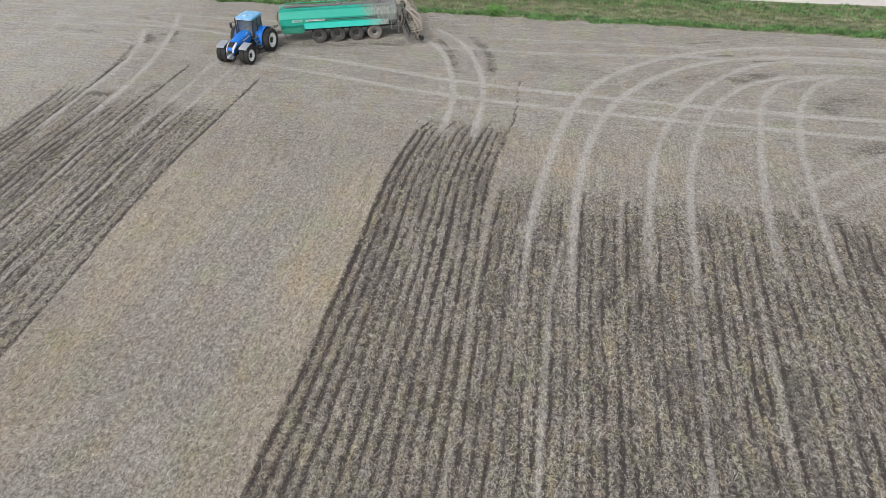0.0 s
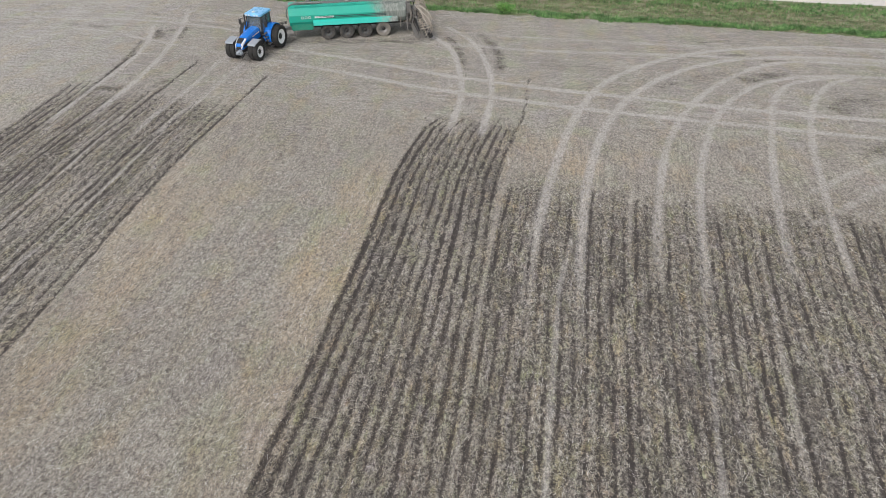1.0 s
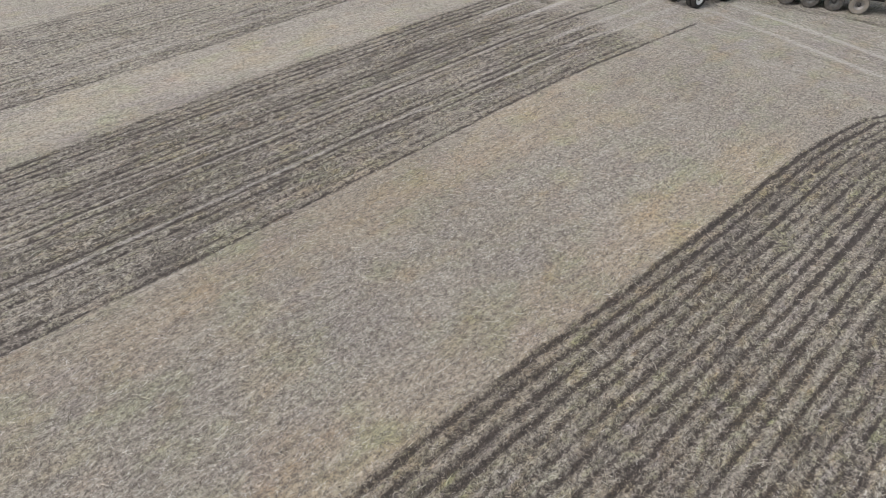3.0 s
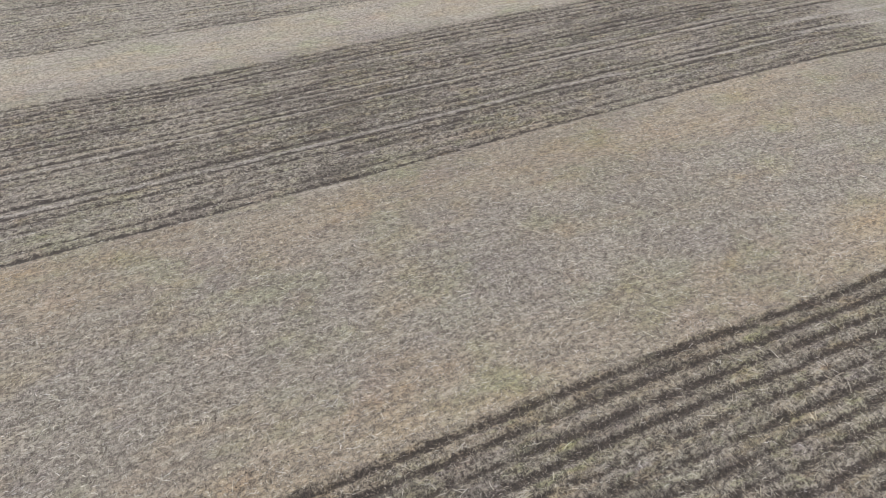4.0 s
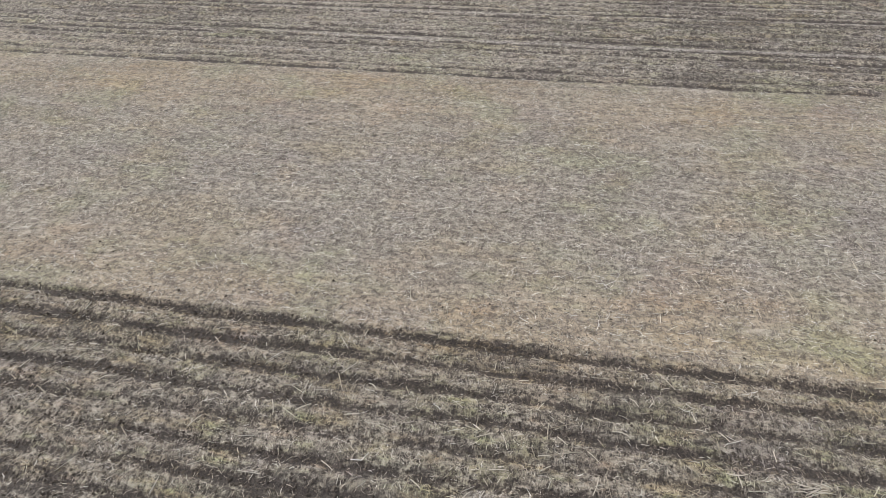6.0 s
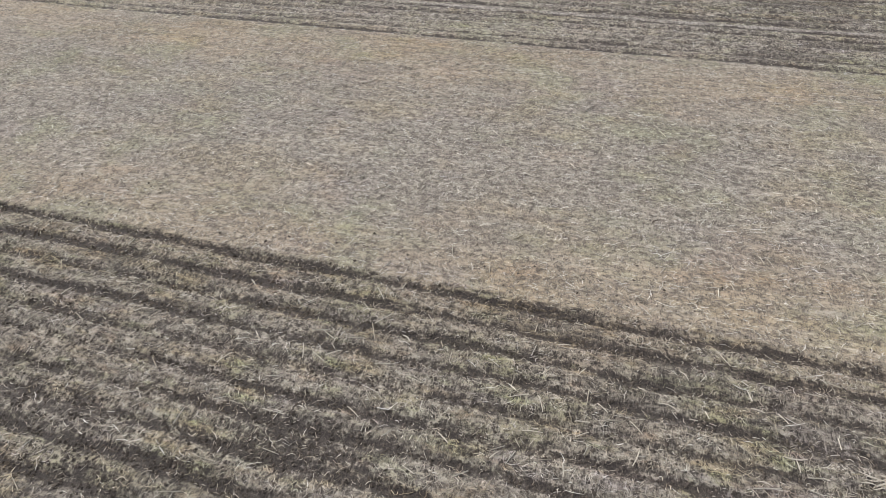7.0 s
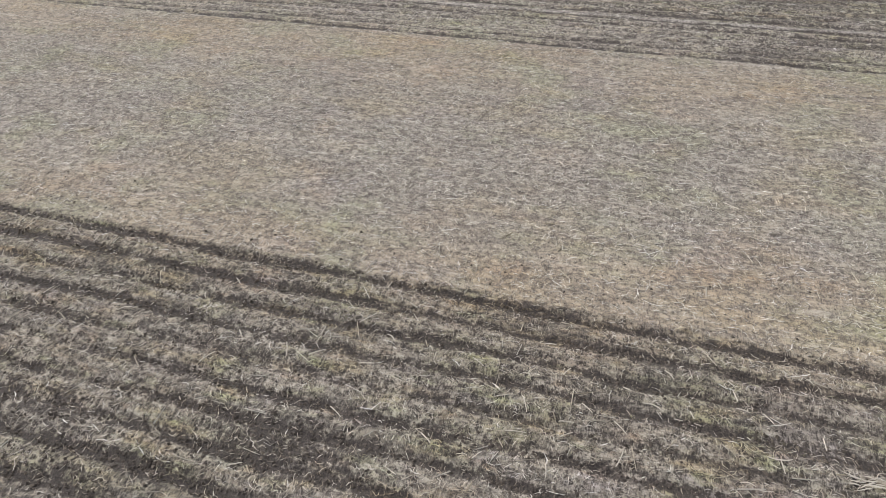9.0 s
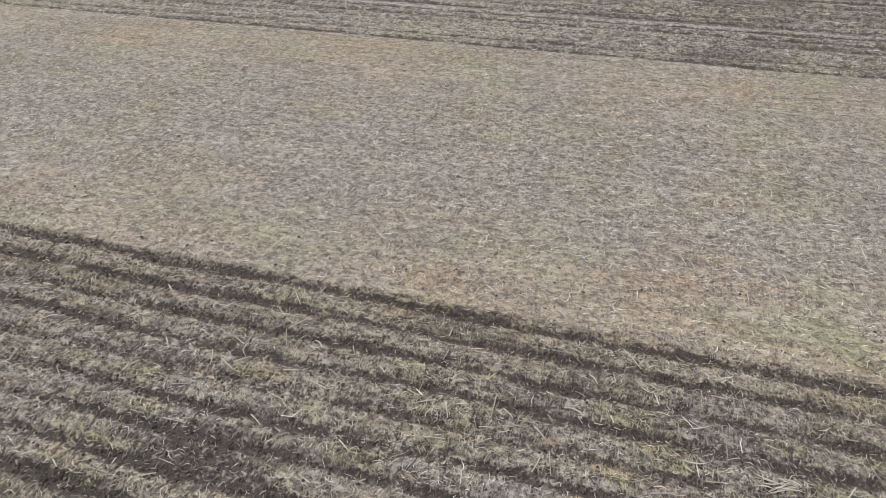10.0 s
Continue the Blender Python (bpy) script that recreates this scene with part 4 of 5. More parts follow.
def teal_paint(name, clean, dirt_from, dirt_to):
    """Teal paint that slurry and dust cover towards the rear of the tank."""
    m = Nodes(name)
    sep = m.n("ShaderNodeSeparateXYZ")
    m.link(m.coord.outputs["Object"], sep.inputs[0])
    a, b = m.noise(1.1, 3, 0.5), m.noise(14, 4, 0.6)
    c = m.mix(a, tuple(v * 0.92 for v in clean), tuple(min(1, v * 1.08) for v in clean))
    x = m.math("ADD", sep.outputs[0], m.math("MULTIPLY", m.math("SUBTRACT", a, 0.5), 3.0))
    d = m.fit(x, dirt_to, dirt_from, 0.93, 0.04)
    streak = m.noise(1.0, 4, 0.6, m.mapped((4.5, 4.5, 0.7)))
    mud = m.mix(m.fit(streak, 0.35, 0.65), (0.19, 0.185, 0.172), (0.32, 0.31, 0.285))
    c = m.mix(d, c, mud)
    m.bump(b, 0.08, 0.01)
    return m.done(c, m.fit(d, 0, 1, 0.36, 0.85))


TEAL = teal_paint("teal_paint", (0.012, 0.41, 0.30), -1.0, -3.0)
# front box: green darkened in the paint for the shade under the tank
BOXSHADE = plain("shaded_box_green", (0.012, 0.27, 0.18), 0.4, 0, 0.1, 2, 0.15)
TEALSIDE = teal_paint("teal_side", (0.02, 0.52, 0.42), -2.2, -4.0)


def wheel(name, parent, at, radius, width, side, rim_mat, lugs=20, rim_share=0.62, tyre_mat=None):
    """A wheel whose outer face looks to side (+1 or -1 along y): tyre with lugs and a dished rim."""
    hub = new(name)
    hub.parent = parent
    hub.location = at
    hub.empty_display_size = 0.1
    w, r, q = width / 2, radius, radius * rim_share
    bm = bmesh.new()
    lathe(bm, [(q, -w * 0.72), (q + 0.05, -w * 0.86), (r * 0.82, -w), (r * 0.94, -w * 0.93), (r * 0.965, -w * 0.5), (r * 0.97, 0), (r * 0.965, w * 0.5),
               (r * 0.94, w * 0.93), (r * 0.82, w), (q + 0.05, w * 0.86), (q, w * 0.72), (q, -w * 0.72)], (0, 0, 0), 36)
    for k in range(lugs):
        for s in (-1, 1):
            a = 2 * math.pi * (k + (0.5 if s > 0 else 0)) / lugs
            m = Matrix.Rotation(-a, 4, "Y") @ Matrix.Translation((r * 0.975, s * w * 0.48, 0)) @ Matrix.Rotation(s * 0.6, 4, "X") @ Matrix.Diagonal((r * 0.055, w * 1.0, r * 0.055, 1))
            bmesh.ops.create_cube(bm, size=1, matrix=m)
    part("tyre", bm, tyre_mat or RUBBER, hub)
    bm = bmesh.new()
    o = side
    lathe(bm, [(0.01, o * w * 0.30), (q * 0.30, o * w * 0.30), (q * 0.34, o * w * 0.34), (q * 0.58, o * w * 0.42), (q * 0.72, o * w * 0.62), (q * 0.93, o * w * 0.76),
               (q * 1.02, o * w * 0.80), (q * 1.02, o * w * 0.70), (q * 0.97, -o * w * 0.72), (0.01, -o * w * 0.70)], (0, 0, 0), 28)
    part("rim", bm, rim_mat, hub, smooth=False)
    bm = bmesh.new()
    lathe(bm, [(0.01, o * w * 0.66), (q * 0.22, o * w * 0.64), (q * 0.40, o * w * 0.52), (q * 0.42, 0)], (0, 0, 0), 16)
    for k in range(8):
        a = 2 * math.pi * k / 8
        lathe(bm, [(0.001, o * w * 0.52), (0.022, o * w * 0.52), (0.022, o * w * 0.32)], (q * 0.52 * math.cos(a), 0, q * 0.45 * math.sin(a)), 6)
    part("hub", bm, BLACK, hub)
    return hub


def build_tractor(m):
    """Large row-crop tractor on dual wheels; x forward, origin under the rear axle."""
    t = thing("tractor", m, "blue row-crop tractor with white rims, hitched to a slurry tanker", "tractor")
    for x, r, w, ys, name, lug in ((0, 1.03, 0.66, (0.98, 1.64), "rear_wheel", 22), (3.45, 0.80, 0.44, (0.90, 1.36), "front_wheel", 20)):
        for s in (-1, 1):
            for y in ys:
                wheel(name, t, (x, s * y, r), r, w, s, WHITERIM, lug, 0.63)
    # axles and chassis
    bm = bmesh.new()
    block(bm, (-0.6, -0.42, 0.72), (1.1, 0.42, 1.45), 0.08)
    block(bm, (0.9, -0.30, 0.80), (4.15, 0.30, 1.30), 0.06)
    rod(bm, [(0, -1.6, 1.03), (0, 1.6, 1.03)], 0.15, 10)
    rod(bm, [(3.45, -1.4, 0.80), (3.45, 1.4, 0.80)], 0.11, 10)
    block(bm, (1.2, 0.45, 0.75), (2.3, 0.85, 1.25), 0.1)
    block(bm, (1.2, -0.85, 0.75), (2.3, -0.45, 1.25), 0.1)
    part("chassis", bm, BLACK, t)
    # bonnet: long, falling and narrowing to the nose
    bm = bmesh.new()
    rings = []
    for x, w, lo, hi, crown in ((1.35, 0.52, 1.35, 2.20, 0.10), (2.2, 0.50, 1.32, 2.16, 0.10), (3.2, 0.46, 1.28, 2.02, 0.10), (3.9, 0.42, 1.22, 1.84, 0.08), (4.25, 0.38, 1.18, 1.66, 0.06), (4.38, 0.32, 1.18, 1.50, 0.03)):
        rings.append([(x, -w, lo), (x, -w * 1.02, hi - 0.20), (x, -w * 0.84, hi - 0.03), (x, -w * 0.35, hi + crown * 0.5), (x, w * 0.35, hi + crown * 0.5), (x, w * 0.84, hi - 0.03), (x, w * 1.02, hi - 0.20), (x, w, lo)])
    loft(bm, rings)
    hood = part("bonnet", bm, BLUE, t, smooth=False)
    for s in (-1, 1):
        bm = bmesh.new()
        rings = [[(x, s * (w + 0.012), z0), (x, s * (w + 0.012), z1), (x, s * (w - 0.03), z1), (x, s * (w - 0.03), z0)] for x, w, z0, z1 in ((3.15, 0.47, 1.42, 1.62), (3.8, 0.435, 1.36, 1.60), (4.2, 0.40, 1.30, 1.48))]
        loft(bm, rings)
        part("side_grille", bm, BLACK, hood)
        bm = bmesh.new()
        loft(bm, [[(3.62, s * 0.42, 1.90), (3.62, s * 0.30, 1.965), (3.62, s * 0.28, 1.90), (3.62, s * 0.40, 1.84)], [(3.95, s * 0.435, 1.76), (3.95, s * 0.30, 1.855), (3.95, s * 0.28, 1.78), (3.95, s * 0.42, 1.66)], [(4.27, s * 0.385, 1.54), (4.27, s * 0.26, 1.69), (4.26, s * 0.24, 1.60), (4.26, s * 0.37, 1.46)], [(4.41, s * 0.34, 1.30), (4.43, s * 0.26, 1.34), (4.42, s * 0.25, 1.26), (4.40, s * 0.33, 1.24)]])
        part("headlight", bm, LAMP, hood, "clear headlight strip")
        bm = bmesh.new()
        loft(bm, [[(1.5, s * 0.535, 1.80), (1.5, s * 0.535, 1.92), (1.5, s * 0.51, 1.92), (1.5, s * 0.51, 1.80)], [(2.7, s * 0.50, 1.74), (2.7, s * 0.50, 1.82), (2.7, s * 0.47, 1.82), (2.7, s * 0.47, 1.74)]])
        part("side_marking", bm, WHITEMARK, hood, "white marking bar")
    bm = bmesh.new()
    loft(bm, [[(4.395, -0.25, 1.20), (4.395, 0.25, 1.20), (4.36, 0.25, 1.18), (4.36, -0.25, 1.18)], [(4.405, -0.22, 1.36), (4.405, 0.22, 1.36), (4.37, 0.22, 1.36), (4.37, -0.22, 1.36)], [(4.30, -0.22, 1.62), (4.30, 0.22, 1.62), (4.24, 0.22, 1.60), (4.24, -0.22, 1.60)]])
    part("front_grille", bm, BLACK, hood)
    bm = bmesh.new()
    loft(bm, [[(3.68, -0.25, 1.985), (3.68, 0.25, 1.985), (3.68, 0.25, 1.90), (3.68, -0.25, 1.90)], [(3.92, -0.25, 1.91), (3.92, 0.25, 1.91), (3.92, 0.25, 1.82), (3.92, -0.25, 1.82)], [(4.27, -0.22, 1.74), (4.27, 0.22, 1.74), (4.25, 0.22, 1.60), (4.25, -0.22, 1.60)]])
    part("bonnet_vent", bm, BLACK, hood, "dark vent panel on the bonnet")
    # front hitch and weight
    bm = bmesh.new()
    block(bm, (4.22, -0.30, 0.70), (4.62, 0.30, 1.02), 0.08)
    block(bm, (4.1, -0.16, 0.92), (4.85, 0.16, 1.06), 0.04, Matrix.Rotation(radians(14), 4, "Y"))
    part("front_weight", bm, GREYFENDER, t, "grey front weight block")
    for s in (-1, 1):
        bm = bmesh.new()
        rod(bm, [(4.1, s * 0.35, 0.75), (4.9, s * 0.45, 0.55)], 0.05, 6)
        part("hitch_arm", bm, BLACK, t)
    # mudguards over the front duals
    for s in (-1, 1):
        bm = bmesh.new()
        prof = [(2.94, 1.70), (3.00, 1.77), (3.10, 1.79), (3.95, 1.66), (4.06, 1.62), (4.12, 1.54)]
        y0, y1 = s * 0.74, s * 1.52
        rings = [[(x, y0, z), (x, y1, z), (x, y1, z - 0.05), (x, y0, z - 0.05)] for x, z in prof]
        loft(bm, rings)
        block(bm, (3.4, s * 1.115, 0.95), (3.5, s * 1.145, 1.77), 0.01)
        part("front_mudguard", bm, GREYFENDER, t, "flat grey front mudguard")
    # rear mudguards
    for s in (-1, 1):
        bm = bmesh.new()
        rings = []
        for k in range(11):
            a = radians(-8 + k * 17)
            r = 1.20
            x, z = r * math.cos(a), 1.03 + r * math.sin(a)
            rings.append([(x, s * 0.62, z), (x, s * 1.40, z), (x * 0.96, s * 1.43, (z - 1.03) * 0.95 + 1.03), (x * 0.96, s * 0.62, (z - 1.03) * 0.95 + 1.03)])
        loft(bm, rings)
        part("rear_mudguard", bm, BLUE, t)
    # cab
    bm = bmesh.new()
    block(bm, (-0.55, -0.75, 1.35), (1.35, 0.75, 1.72), 0.06)
    part("cab_floor", bm, BLACK, t)
    posts = {"front": (1.30, 0.72, 1.15, 0.74), "middle": (0.45, 0.82, 0.40, 0.82), "rear": (-0.55, 0.70, -0.48, 0.72)}
    for s in (-1, 1):
        for x0, y0, x1, y1 in posts.values():
            bm = bmesh.new()
            rod(bm, [(x0, s * y0, 1.65), (x1, s * y1, 3.12)], 0.05, 6)
            part("cab_post", bm, BLACK, t)
    panes = [[(1.30, -0.70, 1.72), (1.30, 0.70, 1.72), (1.16, 0.72, 3.08), (1.16, -0.72, 3.08)], [(-0.55, -0.68, 1.80), (-0.55, 0.68, 1.80), (-0.49, 0.70, 3.08), (-0.49, -0.70, 3.08)]]
    for s in (-1, 1):
        panes.append([(1.28, s * 0.73, 1.70), (0.47, s * 0.82, 1.70), (0.42, s * 0.82, 3.08), (1.14, s * 0.75, 3.08)])
        panes.append([(0.43, s * 0.82, 1.75), (-0.53, s * 0.71, 1.80), (-0.47, s * 0.73, 3.08), (0.38, s * 0.82, 3.08)])
    for p in panes:
        bm = bmesh.new()
        c = Vector((0.4, 0, 2.4))
        inner = [Vector(q) + (c - Vector(q)).normalized() * 0.02 for q in p]
        loft(bm, [[Vector(q) for q in p], inner])
        ob = part("window_pane", bm, GLASS, t)
        ob.visible_shadow = False
    bm = bmesh.new()
    block(bm, (0.0, -0.28, 1.72), (0.5, 0.28, 1.92), 0.06)
    block(bm, (-0.10, -0.27, 1.9), (0.06, 0.27, 2.55), 0.06)
    part("seat", bm, BLACK, t)
    bm = bmesh.new()
    rod(bm, [(0.95, 0, 1.72), (0.82, 0, 2.25)], 0.035, 6)
    rod(bm, [(0.82 + 0.06 * math.cos(a), 0.2 * math.cos(a), 2.27 + 0.2 * math.sin(a)) for a in [2 * math.pi * k / 12 for k in range(13)]], 0.016, 5)
    part("steering_wheel", bm, BLACK, t)
    bm = bmesh.new()
    rings = []
    for z, g in ((3.10, -0.02), (3.16, 0.08), (3.30, 0.07), (3.38, -0.06), (3.41, -0.25)):
        x0, x1, y = -0.60 - g, 1.30 + g, 0.78 + g
        rings.append([(x0 + 0.12, -y, z), (x1 - 0.16, -y, z), (x1, -y + 0.16, z), (x1, y - 0.16, z), (x1 - 0.16, y, z), (x0 + 0.12, y, z), (x0, y - 0.12, z), (x0, -y + 0.12, z)])
    loft(bm, rings)
    roof = part("roof", bm, ROOF_SHEEN, t, "blue cab roof, lightened to carry the sky's reflection")
    for x, y in ((1.38, 0.56), (1.38, -0.56), (1.38, 0.28), (1.38, -0.28), (-0.70, 0.5), (-0.70, -0.5)):
        bm = bmesh.new()
        block(bm, (x - 0.04, y - 0.09, 3.17), (x + 0.04, y + 0.09, 3.28), 0.015)
        part("work_light", bm, LAMP, roof)
    bm = bmesh.new()
    lathe(bm, [(0.005, -0.06), (0.14, -0.06), (0.16, 0.0), (0.10, 0.05), (0.005, 0.06)], (0, 0, 0), 14)
    bmesh.ops.rotate(bm, verts=bm.verts, matrix=Matrix.Rotation(radians(90), 3, "X"))
    bmesh.ops.translate(bm, verts=bm.verts, vec=(1.0, 0, 3.46))
    part("antenna_dome", bm, WHITEMARK, roof, "white receiver dome")
    # exhaust and air intake beside the cab front
    bm = bmesh.new()
    rod(bm, [(1.55, -0.66, 1.5), (1.55, -0.70, 2.1)], 0.13, 10)
    rod(bm, curve_points([(1.55, -0.70, 2.05), (1.55, -0.70, 2.95), (1.50, -0.74, 3.15), (1.38, -0.80, 3.22)]), 0.07, 8)
    part("exhaust", bm, BLACK, t, "dark upright exhaust stack")
    for s in (-1, 1):
        bm = bmesh.new()
        rod(bm, [(1.20, s * 0.75, 2.9), (1.42, s * 1.25, 2.85), (1.42, s * 1.28, 2.75)], 0.025, 5)
        block(bm, (1.38, s * 1.18, 2.30), (1.48, s * 1.44, 2.78), 0.03)
        part("mirror", bm, BLACK, t)
    # ladder to the cab door
    ladder = new("ladder")
    ladder.parent = t
    bm = bmesh.new()
    for x in (1.02, 1.48):
        rod(bm, [(x, 0.95, 1.72), (x, 1.5, 0.42)], 0.045, 5)
    for z in (2.1, 2.6):
        rod(bm, [(1.48, 0.93, 1.7), (1.44, 0.98, z)], 0.025, 5)
    part("rail", bm, BLACK, ladder)
    for k in range(5):
        bm = bmesh.new()
        z = 0.45 + k * 0.29
        y = 1.47 - k * 0.125
        block(bm, (0.96, y - 0.13, z), (1.54, y + 0.13, z + 0.05), 0.01)
        part("step", bm, STEEL, ladder, "worn steel step")
    # fuel tank flank and rear linkage
    bm = bmesh.new()
    block(bm, (-1.15, -0.14, 0.50), (-0.3, 0.14, 0.66), 0.03)
    part("drawbar", bm, BLACK, t)
    for s in (-1, 1):
        bm = bmesh.new()
        rod(bm, [(-0.35, s * 0.35, 0.75), (-1.25, s * 0.48, 0.62)], 0.06, 6)
        rod(bm, [(-0.45, s * 0.38, 1.45), (-0.95, s * 0.44, 1.25), (-0.95, s * 0.44, 0.68)], 0.04, 6)
        part("lift_arm", bm, BLACK, t)
    return t


def build_tanker(m):
    """Four-axle slurry tanker; x forward, origin on the ground under the middle of the axles."""
    t = thing("slurry_tanker", m, "teal four-axle slurry tanker, rear half caked grey with slurry dust", "slurry tanker")
    for i in range(4):
        for s in (-1, 1):
            wheel("road_wheel", t, (2.82 - i * 1.88, s * 1.22, 0.76), 0.76, 0.62, s, STEEL if i == 3 else DUSTYRIM, 18, 0.5, CAKED if i == 3 else DUSTYTYRE)
    for i in range(4):
        bm = bmesh.new()
        x = 2.82 - i * 1.88
        rod(bm, [(x, -1.25, 0.76), (x, 1.25, 0.76)], 0.1, 8)
        block(bm, (x - 0.5, -0.62, 0.95), (x + 0.5, -0.48, 1.06), 0.02)
        block(bm, (x - 0.5, 0.48, 0.95), (x + 0.5, 0.62, 1.06), 0.02)
        part("axle", bm, BLACK, t)
    # tank body with sloping shoulders
    half = [(0.62, 1.18), (1.10, 1.42), (1.38, 1.86), (1.42, 2.52), (1.08, 3.14), (0.55, 3.28)]
    full = [(y, z) for y, z in half] + [(-y, z) for y, z in half[::-1]]
    bm = bmesh.new()
    stations = ((-5.25, 0.93), (-5.0, 1.0), (-1.6, 1.0), (2.6, 1.0), (6.2, 1.0), (6.48, 0.985), (6.55, 0.95))
    loft(bm, [[(x, y * k, 2.4 + (z - 2.4) * k) for y, z in full] for x, k in stations])
    body = part("tank", bm, TEAL, t)
    for x in (-4.6, -2.6, -0.6, 1.4, 3.4, 5.2, 6.3):
        bm = bmesh.new()
        outer = [(y * 1.012, 2.4 + (z - 2.4) * 1.012) for y, z in full]
        loft(bm, [[(x - 0.03, y, z) for y, z in outer], [(x + 0.03, y, z) for y, z in outer]])
        part("rib", bm, TEAL, body)
    for s in (-1, 1):
        # stripe and lettering shapes along the flank
        for x0, x1, z0, z1, mat in ((-3.2, 3.9, 2.30, 2.37, DARKMARK), (-3.2, 3.6, 2.18, 2.23, DARKMARK), (2.1, 4.0, 2.22, 2.38, WHITEMARK)):
            bm = bmesh.new()
            block(bm, (x0, s * 1.405, z0), (x1, s * 1.432, z1), 0.004)
            part("flank_marking", bm, mat, body)
        for x in (4.5, 4.85, 5.2):
            bm = bmesh.new()
            lathe(bm, [(0.095, 0.0), (0.14, 0.0), (0.14, s * 0.02), (0.095, s * 0.02), (0.095, 0.0)], (x, s * 1.412, 2.3), 14)
            part("flank_emblem", bm, WHITEMARK, body, "white ring-shaped emblem")
        # side valance above the wheels
        bm = bmesh.new()
        loft(bm, [[(x, s * 1.38, 2.02), (x, s * 1.60, 1.86), (x, s * 1.72, 1.56), (x, s * 1.68, 1.54), (x, s * 1.56, 1.80), (x, s * 1.36, 1.94)] for x in (-4.3, -4.25, 4.15, 4.2)])
        part("side_valance", bm, TEALSIDE, t, "light teal panel over the wheels")
    # roof walkway, hatches, rails and pipes
    bm = bmesh.new()
    block(bm, (-4.6, -0.36, 3.28), (6.0, 0.36, 3.33), 0.01)
    part("walkway", bm, STEEL, t)
    for x in (-3.4, 0.6, 4.6):
        bm = bmesh.new()
        lathe(bm, [(0.005, 0.16), (0.30, 0.14), (0.36, 0.08), (0.36, -0.02)], (0, 0, 0), 18)
        bmesh.ops.rotate(bm, verts=bm.verts, matrix=Matrix.Rotation(radians(90), 3, "X"))
        bmesh.ops.translate(bm, verts=bm.verts, vec=(x, 0, 3.34))
        part("hatch", bm, STEEL, t)
    for s in (-1, 1):
        bm = bmesh.new()
        rod(bm, [(-4.6, s * 1.02, 3.36), (5.9, s * 1.02, 3.36)], 0.035, 6)
        for x in (-4.5, -2.3, -0.1, 2.1, 4.3, 5.8):
            rod(bm, [(x, s * 1.02, 3.10), (x, s * 1.02, 3.36)], 0.03, 5)
        part("top_rail", bm, TEAL, t)
    bm = bmesh.new()
    rod(bm, curve_points([(6.3, 0.5, 1.7), (6.75, 0.6, 2.1), (6.72, 0.6, 2.9), (6.2, 0.6, 3.42), (5.2, 0.5, 3.50), (3.2, 0.55, 3.46)]), 0.065, 8)
    part("filling_pipe", bm, STEEL, t, "grey filling pipe over the tank front")
    bm = bmesh.new()
    block(bm, (4.25, -1.22, 0.98), (6.42, 1.22, 1.80), 0.08)
    part("front_box", bm, BOXSHADE, t, "green box under the tank front, darkened for the tank's shade")
    # frame, drawbar and jack
    for s in (-1, 1):
        bm = bmesh.new()
        block(bm, (-5.3, s * 0.48, 1.02), (6.4, s * 0.62, 1.26), 0.02)
        part("frame_beam", bm, BLACK, t)
    bm = bmesh.new()
    loft(bm, [[(6.4, -0.35, 0.85), (6.4, 0.35, 0.85), (6.4, 0.35, 1.15), (6.4, -0.35, 1.15)], [(7.6, -0.18, 0.62), (7.6, 0.18, 0.62), (7.6, 0.18, 0.88), (7.6, -0.18, 0.88)], [(8.75, -0.10, 0.58), (8.75, 0.10, 0.58), (8.75, 0.10, 0.76), (8.75, -0.10, 0.76)]])
    part("drawbar", bm, STEEL, t)
    bm = bmesh.new()
    rod(bm, [(6.2, 1.02, 0.42), (6.2, 1.02, 1.6)], 0.06, 8)
    block(bm, (6.08, 0.90, 0.38), (6.32, 1.14, 0.43), 0.01)
    part("jack_stand", bm, STEEL, t, "raised steel jack leg")
    for y in (-0.25, 0.0, 0.25):
        bm = bmesh.new()
        rod(bm, curve_points([(6.9, y, 1.5), (7.7, y * 1.4, 1.35), (8.4, y * 0.8, 1.15), (9.0, y * 0.6, 1.2)]), 0.03, 6)
        part("hydraulic_hose", bm, BLACK, t)
    # rear tower
    bm = bmesh.new()
    for s in (-1, 1):
        rod(bm, [(-5.2, s * 0.95, 1.1), (-5.9, s * 0.95, 1.0), (-6.1, s * 0.85, 2.2)], 0.09, 6)
        rod(bm, [(-5.2, s * 0.85, 2.9), (-6.1, s * 0.85, 2.2)], 0.07, 6)
        rod(bm, [(-5.2, s * 0.6, 3.1), (-6.0, s * 0.6, 3.2)], 0.06, 6)
    rod(bm, [(-6.1, -0.9, 2.2), (-6.1, 0.9, 2.2)], 0.08, 6)
    part("rear_tower", bm, STEEL, t)
    bm = bmesh.new()
    block(bm, (-5.75, -1.15, 2.1), (-5.25, 1.15, 3.0), 0.08)
    part("pump_housing", bm, STEEL, t)
    # mudguard panel, leg and pipework behind the last axle
    for s in (-1, 1):
        bm = bmesh.new()
        loft(bm, [[(x, s * 1.35, 2.0), (x + 0.05, s * 1.55, 1.75), (x + 0.12, s * 1.55, 0.95), (x + 0.12, s * 0.95, 0.95), (x, s * 0.95, 2.0)] for x in (-4.72, -4.66)])
        part("mud_flap", bm, CAKED, t, "mud-caked flap behind the wheels")
        bm = bmesh.new()
        rod(bm, [(-5.35, s * 1.25, 2.2), (-5.35, s * 1.25, 0.55)], 0.06, 6)
        block(bm, (-5.47, s * 1.25 - 0.12, 0.50), (-5.23, s * 1.25 + 0.12, 0.55), 0.01)
